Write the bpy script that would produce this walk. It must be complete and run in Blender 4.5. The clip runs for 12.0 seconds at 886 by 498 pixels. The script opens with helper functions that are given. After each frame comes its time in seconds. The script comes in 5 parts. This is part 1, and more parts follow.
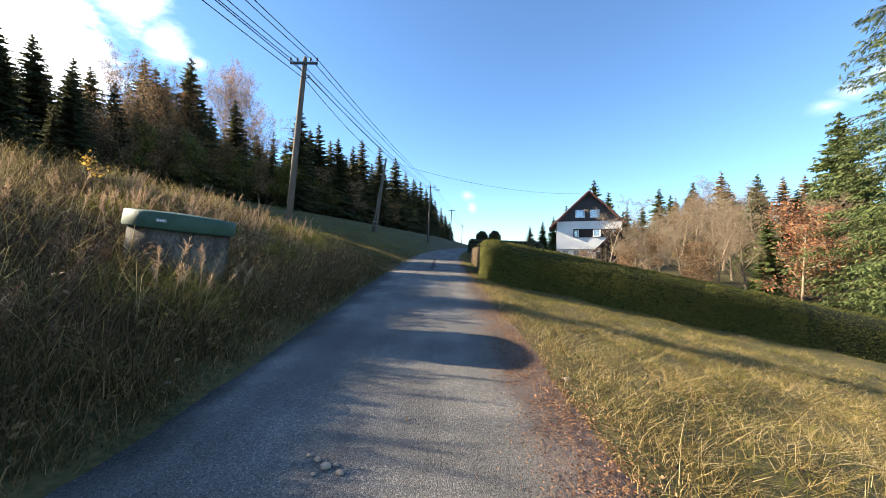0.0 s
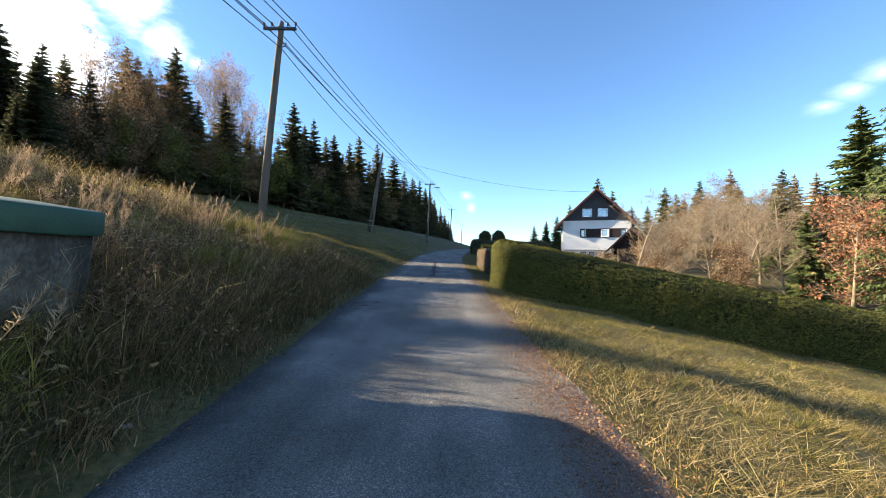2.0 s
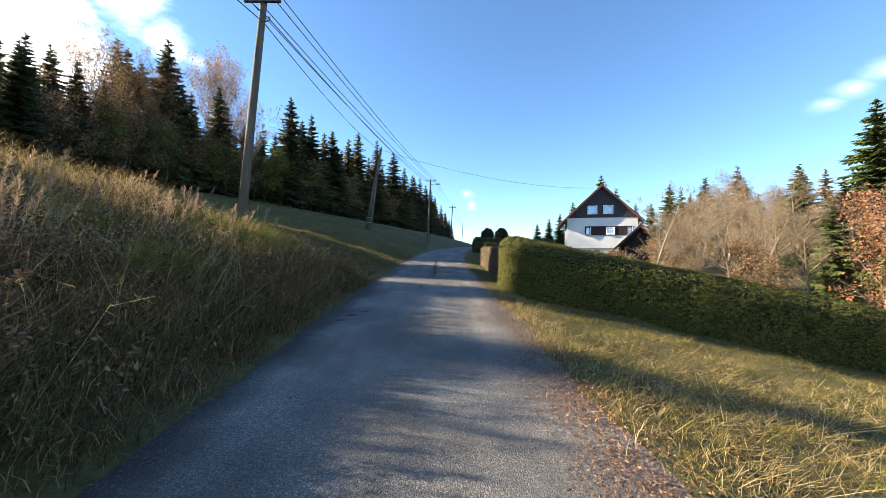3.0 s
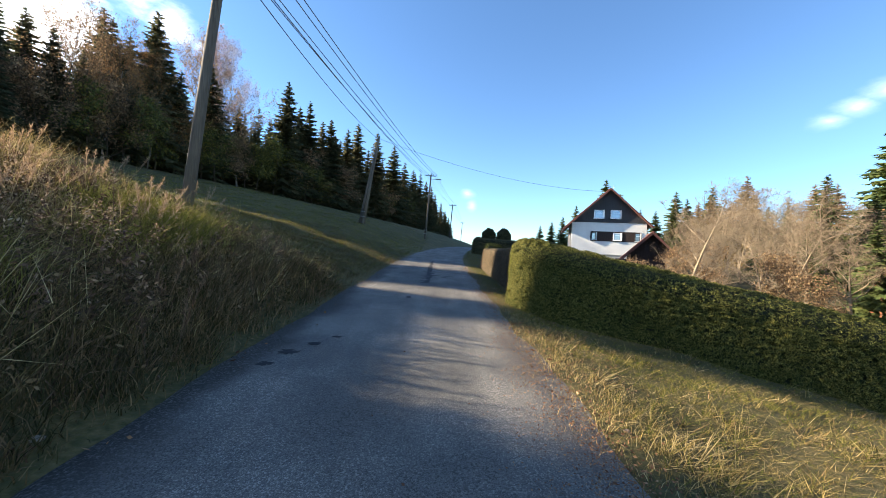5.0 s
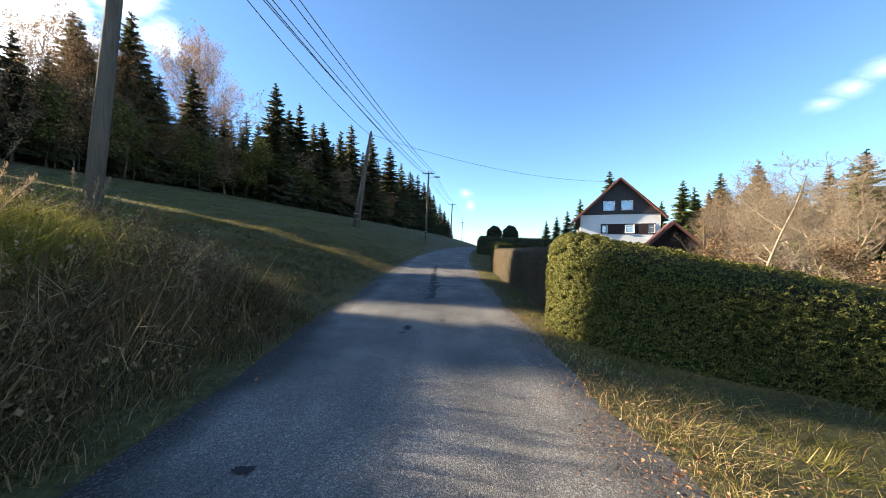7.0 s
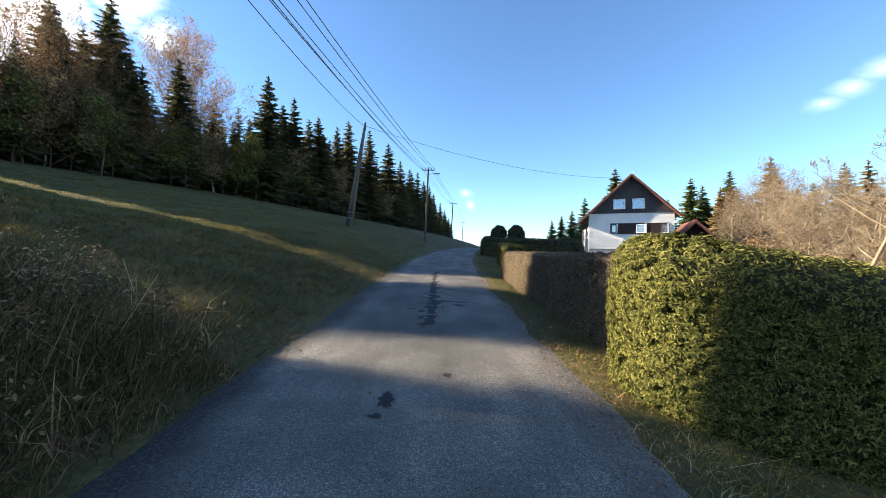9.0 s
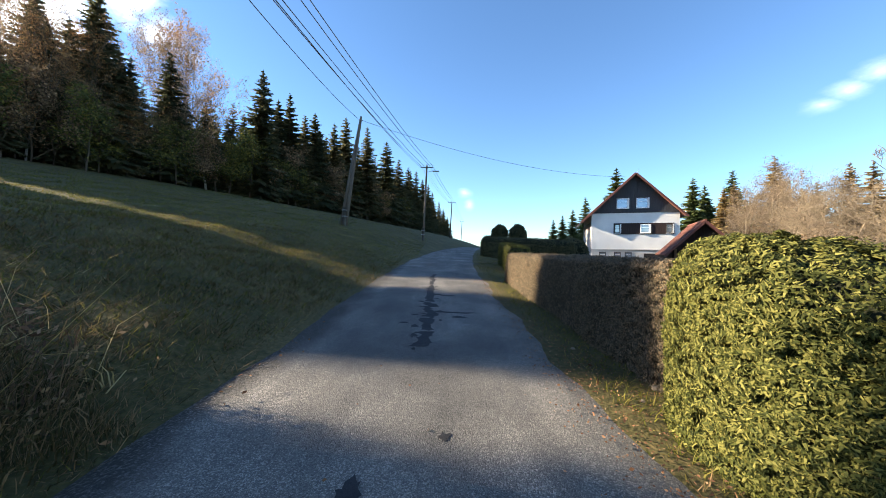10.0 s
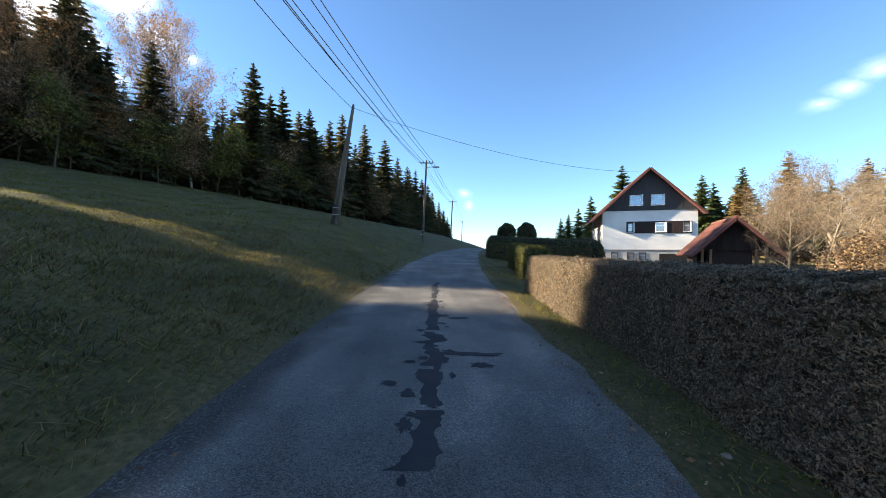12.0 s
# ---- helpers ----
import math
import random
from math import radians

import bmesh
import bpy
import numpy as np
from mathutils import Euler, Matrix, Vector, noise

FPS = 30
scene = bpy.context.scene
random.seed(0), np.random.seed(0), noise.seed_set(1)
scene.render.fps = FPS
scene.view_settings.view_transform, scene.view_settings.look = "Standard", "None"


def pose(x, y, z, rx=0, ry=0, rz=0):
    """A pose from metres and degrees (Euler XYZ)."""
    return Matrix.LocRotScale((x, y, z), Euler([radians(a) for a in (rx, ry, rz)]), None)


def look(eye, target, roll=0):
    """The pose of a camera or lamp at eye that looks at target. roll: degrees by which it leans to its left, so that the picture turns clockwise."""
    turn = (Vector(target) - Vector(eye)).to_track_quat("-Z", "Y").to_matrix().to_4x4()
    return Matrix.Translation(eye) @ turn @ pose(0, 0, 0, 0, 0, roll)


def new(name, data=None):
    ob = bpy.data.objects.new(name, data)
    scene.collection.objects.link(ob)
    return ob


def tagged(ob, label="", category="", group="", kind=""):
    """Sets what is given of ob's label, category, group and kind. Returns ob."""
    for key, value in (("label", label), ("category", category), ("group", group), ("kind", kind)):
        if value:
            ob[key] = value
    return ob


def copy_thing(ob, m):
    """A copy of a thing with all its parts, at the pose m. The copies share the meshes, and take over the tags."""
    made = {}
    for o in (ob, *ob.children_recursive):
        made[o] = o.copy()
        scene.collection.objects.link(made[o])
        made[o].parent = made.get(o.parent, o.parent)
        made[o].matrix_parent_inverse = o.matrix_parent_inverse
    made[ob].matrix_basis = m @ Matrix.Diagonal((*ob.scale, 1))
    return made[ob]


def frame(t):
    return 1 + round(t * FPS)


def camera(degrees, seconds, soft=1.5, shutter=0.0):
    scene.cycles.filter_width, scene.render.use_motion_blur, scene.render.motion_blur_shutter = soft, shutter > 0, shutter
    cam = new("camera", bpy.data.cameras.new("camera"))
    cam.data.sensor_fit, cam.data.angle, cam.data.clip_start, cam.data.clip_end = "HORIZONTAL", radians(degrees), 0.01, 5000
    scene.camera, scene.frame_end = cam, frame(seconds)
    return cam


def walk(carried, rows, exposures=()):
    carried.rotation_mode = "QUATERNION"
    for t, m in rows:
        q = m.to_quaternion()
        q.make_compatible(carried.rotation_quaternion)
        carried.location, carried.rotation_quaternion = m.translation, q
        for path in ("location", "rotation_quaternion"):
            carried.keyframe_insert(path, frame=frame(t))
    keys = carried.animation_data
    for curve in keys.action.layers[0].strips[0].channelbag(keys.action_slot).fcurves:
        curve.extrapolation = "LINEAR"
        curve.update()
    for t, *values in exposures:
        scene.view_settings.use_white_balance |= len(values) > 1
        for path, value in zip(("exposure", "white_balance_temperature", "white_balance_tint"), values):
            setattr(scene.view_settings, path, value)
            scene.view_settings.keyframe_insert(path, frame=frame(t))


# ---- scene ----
cam = camera(104.1, 12.0, 0.8)
METRES, EYE, TILT, LEAN, TURN = 16.0, 1.5, 0.0, 4.0, 0.0
ROWS = [
    (0.0, 0.0, 0.0, 0.0, -0.06, 0.82, -4.47),
    (0.5, -0.003, 0.0424, 0.0015, 0.0, 0.85, -4.43),
    (1.0, -0.0064, 0.0846, 0.0032, -0.08, 0.87, -4.41),
    (1.5, -0.0089, 0.1285, 0.0043, -0.27, 1.0, -4.68),
    (2.0, -0.012, 0.1712, 0.007, -0.23, 0.87, -4.44),
    (2.5, -0.012, 0.2154, 0.0073, -0.32, 0.93, -4.62),
    (3.0, -0.0146, 0.2599, 0.008, -0.14, 0.56, -4.43),
    (5.0, -0.0122, 0.4167, 0.0147, -0.48, 0.35, -7.05),
    (5.5, -0.0095, 0.4599, 0.0165, -0.29, 0.25, -6.34),
    (6.0, -0.0128, 0.5039, 0.0177, -0.39, 0.32, -4.51),
    (6.5, -0.0156, 0.5473, 0.0185, -0.33, 0.46, -5.64),
    (7.0, -0.0225, 0.5907, 0.0197, -0.35, 0.48, -4.39),
    (7.5, -0.0286, 0.6345, 0.02, -0.36, 0.56, -4.43),
    (9.5, -0.0244, 0.7847, 0.031, -0.33, 0.41, -4.33),
    (10.0, -0.0243, 0.8249, 0.0324, -0.55, 0.38, -4.6),
    (10.5, -0.0277, 0.8666, 0.0336, -0.24, 0.26, -4.66),
    (11.0, -0.0302, 0.9095, 0.0331, -0.23, 0.12, -4.66),
    (11.5, -0.0352, 0.9523, 0.0345, -0.54, 0.47, -4.53),
    (12.0, -0.0324, 0.9963, 0.0356, -0.58, 0.5, -4.3),
]
walk(cam, [(t, pose(0, 0, EYE, TILT, LEAN, TURN) @ pose(METRES * x, METRES * y, METRES * z, 90 + pitch, roll, yaw)) for t, x, y, z, yaw, pitch, roll in ROWS],
     exposures=((0.0, 2.15), (12.0, 2.1)))

# ---- world, sun ----
SUN_AZ, SUN_EL = radians(279), radians(21.0)
SUN = Vector((math.sin(SUN_AZ) * math.cos(SUN_EL), math.cos(SUN_AZ) * math.cos(SUN_EL), math.sin(SUN_EL)))
sun_data = bpy.data.lights.new("sun", "SUN")
sun_data.energy, sun_data.angle, sun_data.color = 5.0, radians(0.6), (1.0, 0.85, 0.63)
new("sun", sun_data).matrix_world = look(SUN * 100, (0, 0, 0))

world = bpy.data.worlds.new("world")
scene.world = world
world.use_nodes = True
wt = world.node_tree
wn, wl = wt.nodes, wt.links
background = wn["Background"]
sky = wn.new("ShaderNodeTexSky")
sky.sky_type, sky.sun_disc, sky.sun_elevation, sky.sun_rotation = "NISHITA", False, SUN_EL, SUN_AZ
sky.altitude, sky.air_density, sky.dust_density, sky.ozone_density = 700, 1.0, 0.15, 2.5
coords = wn.new("ShaderNodeTexCoord")
cloud_noise = wn.new("ShaderNodeTexNoise")
cloud_noise.inputs["Scale"].default_value, cloud_noise.inputs["Detail"].default_value = 9.0, 9.0
cloud_noise.inputs["Roughness"].default_value = 0.62
stretch_sky = wn.new("ShaderNodeMapping")
stretch_sky.inputs["Rotation"].default_value = (0, 0.5, 0)
stretch_sky.inputs["Scale"].default_value = (0.7, 0.7, 1.6)
wl.new(coords.outputs["Generated"], stretch_sky.inputs["Vector"])
wl.new(stretch_sky.outputs[0], cloud_noise.inputs["Vector"])


def cloud(way, size, soft, squash=1.0):
    """A cloud bank's mask round a direction of the sky."""
    shift = wn.new("ShaderNodeVectorMath")
    shift.operation = "SUBTRACT"
    shift.inputs[1].default_value = Vector(way).normalized()
    wl.new(coords.outputs["Generated"], shift.inputs[0])
    flat = wn.new("ShaderNodeVectorMath")
    flat.operation = "MULTIPLY"
    flat.inputs[1].default_value = (1, 1, squash)
    wl.new(shift.outputs[0], flat.inputs[0])
    far = wn.new("ShaderNodeVectorMath")
    far.operation = "LENGTH"
    wl.new(flat.outputs[0], far.inputs[0])
    wob = wn.new("ShaderNodeMath")
    wob.operation = "MULTIPLY_ADD"
    wob.inputs[1].default_value = -size * 2.2
    wl.new(cloud_noise.outputs[0], wob.inputs[0])
    wl.new(far.outputs["Value"], wob.inputs[2])
    ramp = wn.new("ShaderNodeMapRange")
    ramp.inputs["From Min"].default_value = 0.1 * size
    ramp.inputs["From Max"].default_value = (0.1 - soft) * size
    ramp.interpolation_type = "SMOOTHSTEP"
    wl.new(wob.outputs[0], ramp.inputs["Value"])
    return ramp.outputs[0]


def both(a, b):
    node = wn.new("ShaderNodeMath")
    node.operation = "MAXIMUM"
    wl.new(a, node.inputs[0])
    wl.new(b, node.inputs[1])
    return node.outputs[0]


banks = [cloud((-1.28, 1, 0.62), 0.15, 0.8, 0.8), cloud((-0.92, 1, 0.74), 0.07, 1.3, 0.8), cloud((-0.82, 1, 0.62), 0.05, 1.6, 0.9), cloud((-0.72, 1, 0.55), 0.02, 3.0, 1.2),
         cloud((0.07, 1, 0.17), 0.026, 3.2, 1.6), cloud((0.085, 1, 0.135), 0.016, 4.5, 0.8), cloud((1.12, 1, 0.44), 0.034, 3.4, 2.0), cloud((1.2, 1, 0.485), 0.036, 3.2, 1.7), cloud((1.29, 1, 0.54), 0.036, 3.2, 1.6),
         cloud((-1.3, -0.6, 0.7), 0.2, 1.0), cloud((0.6, -1.0, 0.5), 0.16, 1.0)]
mask = banks[0]
for bank in banks[1:]:
    mask = both(mask, bank)
tint = wn.new("ShaderNodeMix")
tint.data_type = "RGBA"
tint.blend_type = "MULTIPLY"
tint.inputs["Factor"].default_value = 1.0
tint.inputs["B"].default_value = (0.82, 1.0, 1.14, 1)
wl.new(sky.outputs[0], tint.inputs["A"])
mix = wn.new("ShaderNodeMix")
mix.data_type = "RGBA"
mix.inputs["B"].default_value = (12, 12.4, 13, 1)
wl.new(mask, mix.inputs["Factor"])
wl.new(tint.outputs["Result"], mix.inputs["A"])
wl.new(mix.outputs["Result"], background.inputs["Color"])
background.inputs["Strength"].default_value = 0.066

# ---- materials ----


def ramp_colors(node, stops):
    el = node.color_ramp.elements
    while len(el) < len(stops):
        el.new(0.5)
    for e, (pos, col) in zip(el, stops):
        e.position, e.color = pos, (*col, 1)


def mat(name, stops, scale=3.0, fine=40.0, fine_mix=0.35, rough=0.85, bump=0.3, bump_scale=60.0, metal=0.0, pieces=0.0, stretch=(1, 1, 1), trans=0.0, spec=0.3, objects=0.0, detail=5.0):
    """A procedural surface: colours over coarse and fine noise, relief, and variation from piece to piece."""
    m = bpy.data.materials.new(name)
    m.use_nodes = True
    nt = m.node_tree
    n, l = nt.nodes, nt.links
    bsdf = n["Principled BSDF"]
    tc = n.new("ShaderNodeTexCoord")
    mp = n.new("ShaderNodeMapping")
    mp.inputs["Scale"].default_value = stretch
    l.new(tc.outputs["Object"], mp.inputs["Vector"])
    big = n.new("ShaderNodeTexNoise")
    big.inputs["Scale"].default_value, big.inputs["Detail"].default_value = scale, detail
    l.new(mp.outputs[0], big.inputs["Vector"])
    small = n.new("ShaderNodeTexNoise")
    small.inputs["Scale"].default_value, small.inputs["Detail"].default_value = fine, 4
    l.new(mp.outputs[0], small.inputs["Vector"])
    total = n.new("ShaderNodeMix")
    total.inputs["Factor"].default_value = fine_mix
    l.new(big.outputs[0], total.inputs["A"])
    l.new(small.outputs[0], total.inputs["B"])
    value = total.outputs["Result"]
    for amount, source in ((pieces, "island"), (objects, "object")):
        if amount:
            if source == "island":
                rnd = n.new("ShaderNodeNewGeometry").outputs["Random Per Island"]
            else:
                rnd = n.new("ShaderNodeObjectInfo").outputs["Random"]
            again = n.new("ShaderNodeMix")
            again.inputs["Factor"].default_value = amount
            l.new(value, again.inputs["A"])
            l.new(rnd, again.inputs["B"])
            value = again.outputs["Result"]
    ramp = n.new("ShaderNodeValToRGB")
    ramp_colors(ramp, stops)
    l.new(value, ramp.inputs[0])
    l.new(ramp.outputs[0], bsdf.inputs["Base Color"])
    bsdf.inputs["Roughness"].default_value = rough
    bsdf.inputs["Metallic"].default_value = metal
    bsdf.inputs["Specular IOR Level"].default_value = spec
    if bump:
        rel = n.new("ShaderNodeTexNoise")
        rel.inputs["Scale"].default_value, rel.inputs["Detail"].default_value = bump_scale, 5
        l.new(mp.outputs[0], rel.inputs["Vector"])
        bm_node = n.new("ShaderNodeBump")
        bm_node.inputs["Strength"].default_value, bm_node.inputs["Distance"].default_value = bump, 0.02
        l.new(rel.outputs[0], bm_node.inputs["Height"])
        l.new(bm_node.outputs[0], bsdf.inputs["Normal"])
    if trans:
        tr = n.new("ShaderNodeBsdfTranslucent")
        l.new(ramp.outputs[0], tr.inputs["Color"])
        mx = n.new("ShaderNodeMixShader")
        mx.inputs[0].default_value = trans
        l.new(bsdf.outputs[0], mx.inputs[1])
        l.new(tr.outputs[0], mx.inputs[2])
        l.new(mx.outputs[0], n["Material Output"].inputs["Surface"])
    return m


M_SOIL = mat("meadow_soil", [(0.3, (0.032, 0.028, 0.011)), (0.46, (0.062, 0.056, 0.017)), (0.57, (0.1, 0.08, 0.028)), (0.74, (0.19, 0.13, 0.055))], 0.7, 14, 0.55, 0.95, 0.8, 30)


def asphalt_material():
    """Worn asphalt: single stones in the binder, long streaks, soil washed in from the bank and needle dust on the verge side."""
    m = bpy.data.materials.new("asphalt")
    m.use_nodes = True
    n, l = m.node_tree.nodes, m.node_tree.links
    bsdf = n["Principled BSDF"]
    place = n.new("ShaderNodeTexCoord").outputs["Object"]

    def texture(kind, scale, stretch=(1, 1, 1), detail=5.0):
        mp = n.new("ShaderNodeMapping")
        mp.inputs["Scale"].default_value = stretch
        l.new(place, mp.inputs["Vector"])
        t = n.new(kind)
        t.inputs["Scale"].default_value = scale
        if kind == "ShaderNodeTexNoise":
            t.inputs["Detail"].default_value = detail
        l.new(mp.outputs[0], t.inputs["Vector"])
        return t

    def sums(op, a, b):
        node = n.new("ShaderNodeMath")
        node.operation = op
        for k, v in enumerate((a, b)):
            if isinstance(v, (int, float)):
                node.inputs[k].default_value = v
            else:
                l.new(v, node.inputs[k])
        return node.outputs[0]

    def ranged(v, lo, hi):
        node = n.new("ShaderNodeMapRange")
        node.interpolation_type = "SMOOTHSTEP"
        node.inputs["From Min"].default_value, node.inputs["From Max"].default_value = lo, hi
        l.new(v, node.inputs["Value"])
        return node.outputs[0]

    def blend(fac, a, colour):
        node = n.new("ShaderNodeMix")
        node.data_type = "RGBA"
        node.inputs["B"].default_value = (*colour, 1)
        l.new(fac, node.inputs["Factor"])
        l.new(a, node.inputs["A"])
        return node.outputs["Result"]

    stones = texture("ShaderNodeTexVoronoi", 120.0)
    cell = n.new("ShaderNodeSeparateColor")
    l.new(stones.outputs["Color"], cell.inputs[0])
    blotch = texture("ShaderNodeTexNoise", 0.8, detail=6.0)
    streak = texture("ShaderNodeTexNoise", 1.6, (1.0, 0.12, 1.0))
    grit = texture("ShaderNodeTexNoise", 45.0)
    tone = sums("ADD", sums("MULTIPLY", cell.outputs[0], 0.26), sums("MULTIPLY", blotch.outputs[0], 0.4))
    tone = sums("ADD", tone, sums("MULTIPLY", streak.outputs[0], 0.26))
    tone = sums("ADD", tone, sums("MULTIPLY", grit.outputs[0], 0.2))
    ramp = n.new("ShaderNodeValToRGB")
    ramp_colors(ramp, [(0.38, (0.04, 0.038, 0.036)), (0.52, (0.095, 0.09, 0.083)), (0.64, (0.14, 0.131, 0.118)), (0.76, (0.32, 0.295, 0.26))])
    l.new(tone, ramp.inputs[0])
    split = n.new("ShaderNodeSeparateXYZ")
    l.new(place, split.inputs[0])
    wander = sums("MULTIPLY", blotch.outputs[0], 0.9)
    soil = ranged(sums("ADD", split.outputs[0], wander), -1.5, -2.0)
    soil = sums("MULTIPLY", soil, ranged(grit.outputs[0], 0.3, 0.55))
    colour = blend(soil, ramp.outputs[0], (0.03, 0.027, 0.022))
    dust = ranged(sums("SUBTRACT", split.outputs[0], wander), 0.1, 0.75)
    dust = sums("MULTIPLY", dust, ranged(split.outputs[1], 10.0, 2.5))
    dust = sums("MULTIPLY", dust, ranged(grit.outputs[0], 0.36, 0.6))
    colour = blend(sums("MULTIPLY", dust, 0.7), colour, (0.16, 0.09, 0.062))
    l.new(colour, bsdf.inputs["Base Color"])
    bsdf.inputs["Roughness"].default_value, bsdf.inputs["Specular IOR Level"].default_value = 0.82, 0.3
    height = sums("ADD", sums("MULTIPLY", stones.outputs["Distance"], -0.8), grit.outputs[0])
    relief = n.new("ShaderNodeBump")
    relief.inputs["Strength"].default_value, relief.inputs["Distance"].default_value = 0.6, 0.009
    l.new(height, relief.inputs["Height"])
    l.new(relief.outputs[0], bsdf.inputs["Normal"])
    return m


M_ASPHALT = asphalt_material()
M_PATCH = mat("bitumen", [(0.3, (0.012, 0.012, 0.014)), (0.7, (0.042, 0.041, 0.043))], 3, 120, 0.5, 0.8, 0.2, 150, spec=0.2)
M_BARK = mat("bark", [(0.3, (0.03, 0.022, 0.016)), (0.7, (0.12, 0.09, 0.065))], 4, 20, 0.4, 0.95, 0.6, 20, stretch=(1, 1, 0.25))
M_BIRCH = mat("birch_bark", [(0.35, (0.06, 0.05, 0.045)), (0.5, (0.24, 0.22, 0.195)), (0.8, (0.38, 0.35, 0.31))], 2, 9, 0.5, 0.8, 0.3, 20, stretch=(1, 1, 3))
M_TWIG = mat("pale_twigs", [(0.3, (0.12, 0.092, 0.063)), (0.7, (0.32, 0.25, 0.17))], 4, 20, 0.4, 0.9, 0)
M_NEEDLE = mat("spruce_needles", [(0.2, (0.042, 0.05, 0.028)), (0.5, (0.088, 0.092, 0.048)), (0.8, (0.17, 0.145, 0.08))], 0.5, 6, 0.5, 0.8, 0, pieces=0.5, trans=0.48, objects=0.25, spec=0.1)
M_NEEDLE_LIGHT = mat("sunlit_spruce_needles", [(0.2, (0.03, 0.05, 0.015)), (0.5, (0.075, 0.1, 0.03)), (0.8, (0.14, 0.16, 0.05))], 0.5, 6, 0.5, 0.7, 0, pieces=0.5, trans=0.2)
M_LARCH = mat("larch_needles", [(0.2, (0.11, 0.07, 0.03)), (0.5, (0.22, 0.15, 0.06)), (0.8, (0.34, 0.25, 0.1))], 0.5, 6, 0.5, 0.8, 0, pieces=0.5, trans=0.25)
M_LEAF_ORANGE = mat("orange_leaves", [(0.2, (0.18, 0.075, 0.03)), (0.5, (0.36, 0.18, 0.065)), (0.8, (0.5, 0.3, 0.12))], 0.6, 6, 0.4, 0.8, 0, pieces=0.6, trans=0.3)
M_LEAF_YELLOW = mat("yellow_leaves", [(0.2, (0.3, 0.16, 0.03)), (0.5, (0.5, 0.3, 0.05)), (0.8, (0.6, 0.42, 0.09))], 0.6, 6, 0.4, 0.8, 0, pieces=0.6, trans=0.35)
M_LEAF_BROWN = mat("brown_leaves", [(0.2, (0.09, 0.06, 0.034)), (0.5, (0.2, 0.128, 0.07)), (0.8, (0.36, 0.24, 0.13))], 0.6, 6, 0.4, 0.8, 0, pieces=0.6, trans=0.4)
M_LEAF_GREEN = mat("yellowing_leaves", [(0.2, (0.03, 0.045, 0.012)), (0.5, (0.09, 0.1, 0.025)), (0.8, (0.25, 0.2, 0.04))], 0.6, 6, 0.4, 0.8, 0, pieces=0.5, trans=0.25)
M_HEDGE = mat("hedge_leaves", [(0.25, (0.022, 0.028, 0.007)), (0.5, (0.08, 0.086, 0.021)), (0.75, (0.2, 0.185, 0.05))], 0.8, 7, 0.4, 0.75, 0, pieces=0.6, trans=0.2, spec=0.12)
# near-black core colour: the shade in the gaps between sprays is painted in
M_HEDGE_CORE = mat("hedge_inner_shade", [(0.3, (0.008, 0.01, 0.004)), (0.7, (0.024, 0.026, 0.01))], 5, 30, 0.5, 0.9, 0.8, 25)
M_BEECH = mat("beech_hedge_leaves", [(0.25, (0.045, 0.04, 0.025)), (0.5, (0.13, 0.1, 0.062)), (0.7, (0.25, 0.185, 0.115)), (0.9, (0.28, 0.15, 0.08))], 0.8, 7, 0.4, 0.7, 0, pieces=0.6, trans=0.15)
M_BEECH_CORE = mat("beech_hedge_twigs", [(0.3, (0.03, 0.022, 0.014)), (0.7, (0.09, 0.065, 0.04))], 5, 30, 0.5, 0.9, 0.8, 25)
M_GRASS = mat("meadow_grass", [(0.2, (0.034, 0.042, 0.006)), (0.44, (0.09, 0.104, 0.014)), (0.62, (0.165, 0.15, 0.028)), (0.84, (0.32, 0.24, 0.085))], 0.35, 3, 0.3, 0.8, 0, pieces=0.5, trans=0.3, spec=0.1)
M_RANK = mat("rank_bank_grass", [(0.2, (0.022, 0.02, 0.008)), (0.4, (0.058, 0.05, 0.018)), (0.57, (0.135, 0.09, 0.042)), (0.8, (0.33, 0.215, 0.115))], 0.5, 5, 0.4, 0.85, 0, pieces=0.5, trans=0.1, spec=0.08)
# yellow-green, lighter than M_GRASS: sunlight on the bank tufts is put into the colour
M_SUNLIT_TUFT = mat("sunlit_tuft_grass", [(0.2, (0.07, 0.075, 0.012)), (0.5, (0.2, 0.19, 0.035)), (0.8, (0.42, 0.36, 0.1))], 0.5, 4, 0.3, 0.75, 0, pieces=0.5, trans=0.4, spec=0.1)
M_RUST = mat("rust_leaves", [(0.2, (0.1, 0.035, 0.02)), (0.5, (0.24, 0.1, 0.05)), (0.8, (0.36, 0.19, 0.09))], 0.6, 6, 0.4, 0.8, 0, pieces=0.6, trans=0.25)
M_FINE = mat("fine_twigs", [(0.3, (0.085, 0.062, 0.042)), (0.7, (0.225, 0.165, 0.11))], 4, 20, 0.4, 0.9, 0, pieces=0.5)
M_OLDCONCRETE = mat("stained_concrete", [(0.34, (0.018, 0.015, 0.012)), (0.5, (0.06, 0.052, 0.042)), (0.64, (0.13, 0.12, 0.1)), (0.8, (0.24, 0.22, 0.19))], 2.2, 30, 0.35, 0.95, 0.5, 40, stretch=(1, 1, 0.5))
M_PLUME = mat("reed_plumes", [(0.2, (0.16, 0.1, 0.06)), (0.5, (0.34, 0.225, 0.135)), (0.8, (0.54, 0.39, 0.25))], 0.5, 3, 0.3, 0.8, 0, pieces=0.5, trans=0.35)
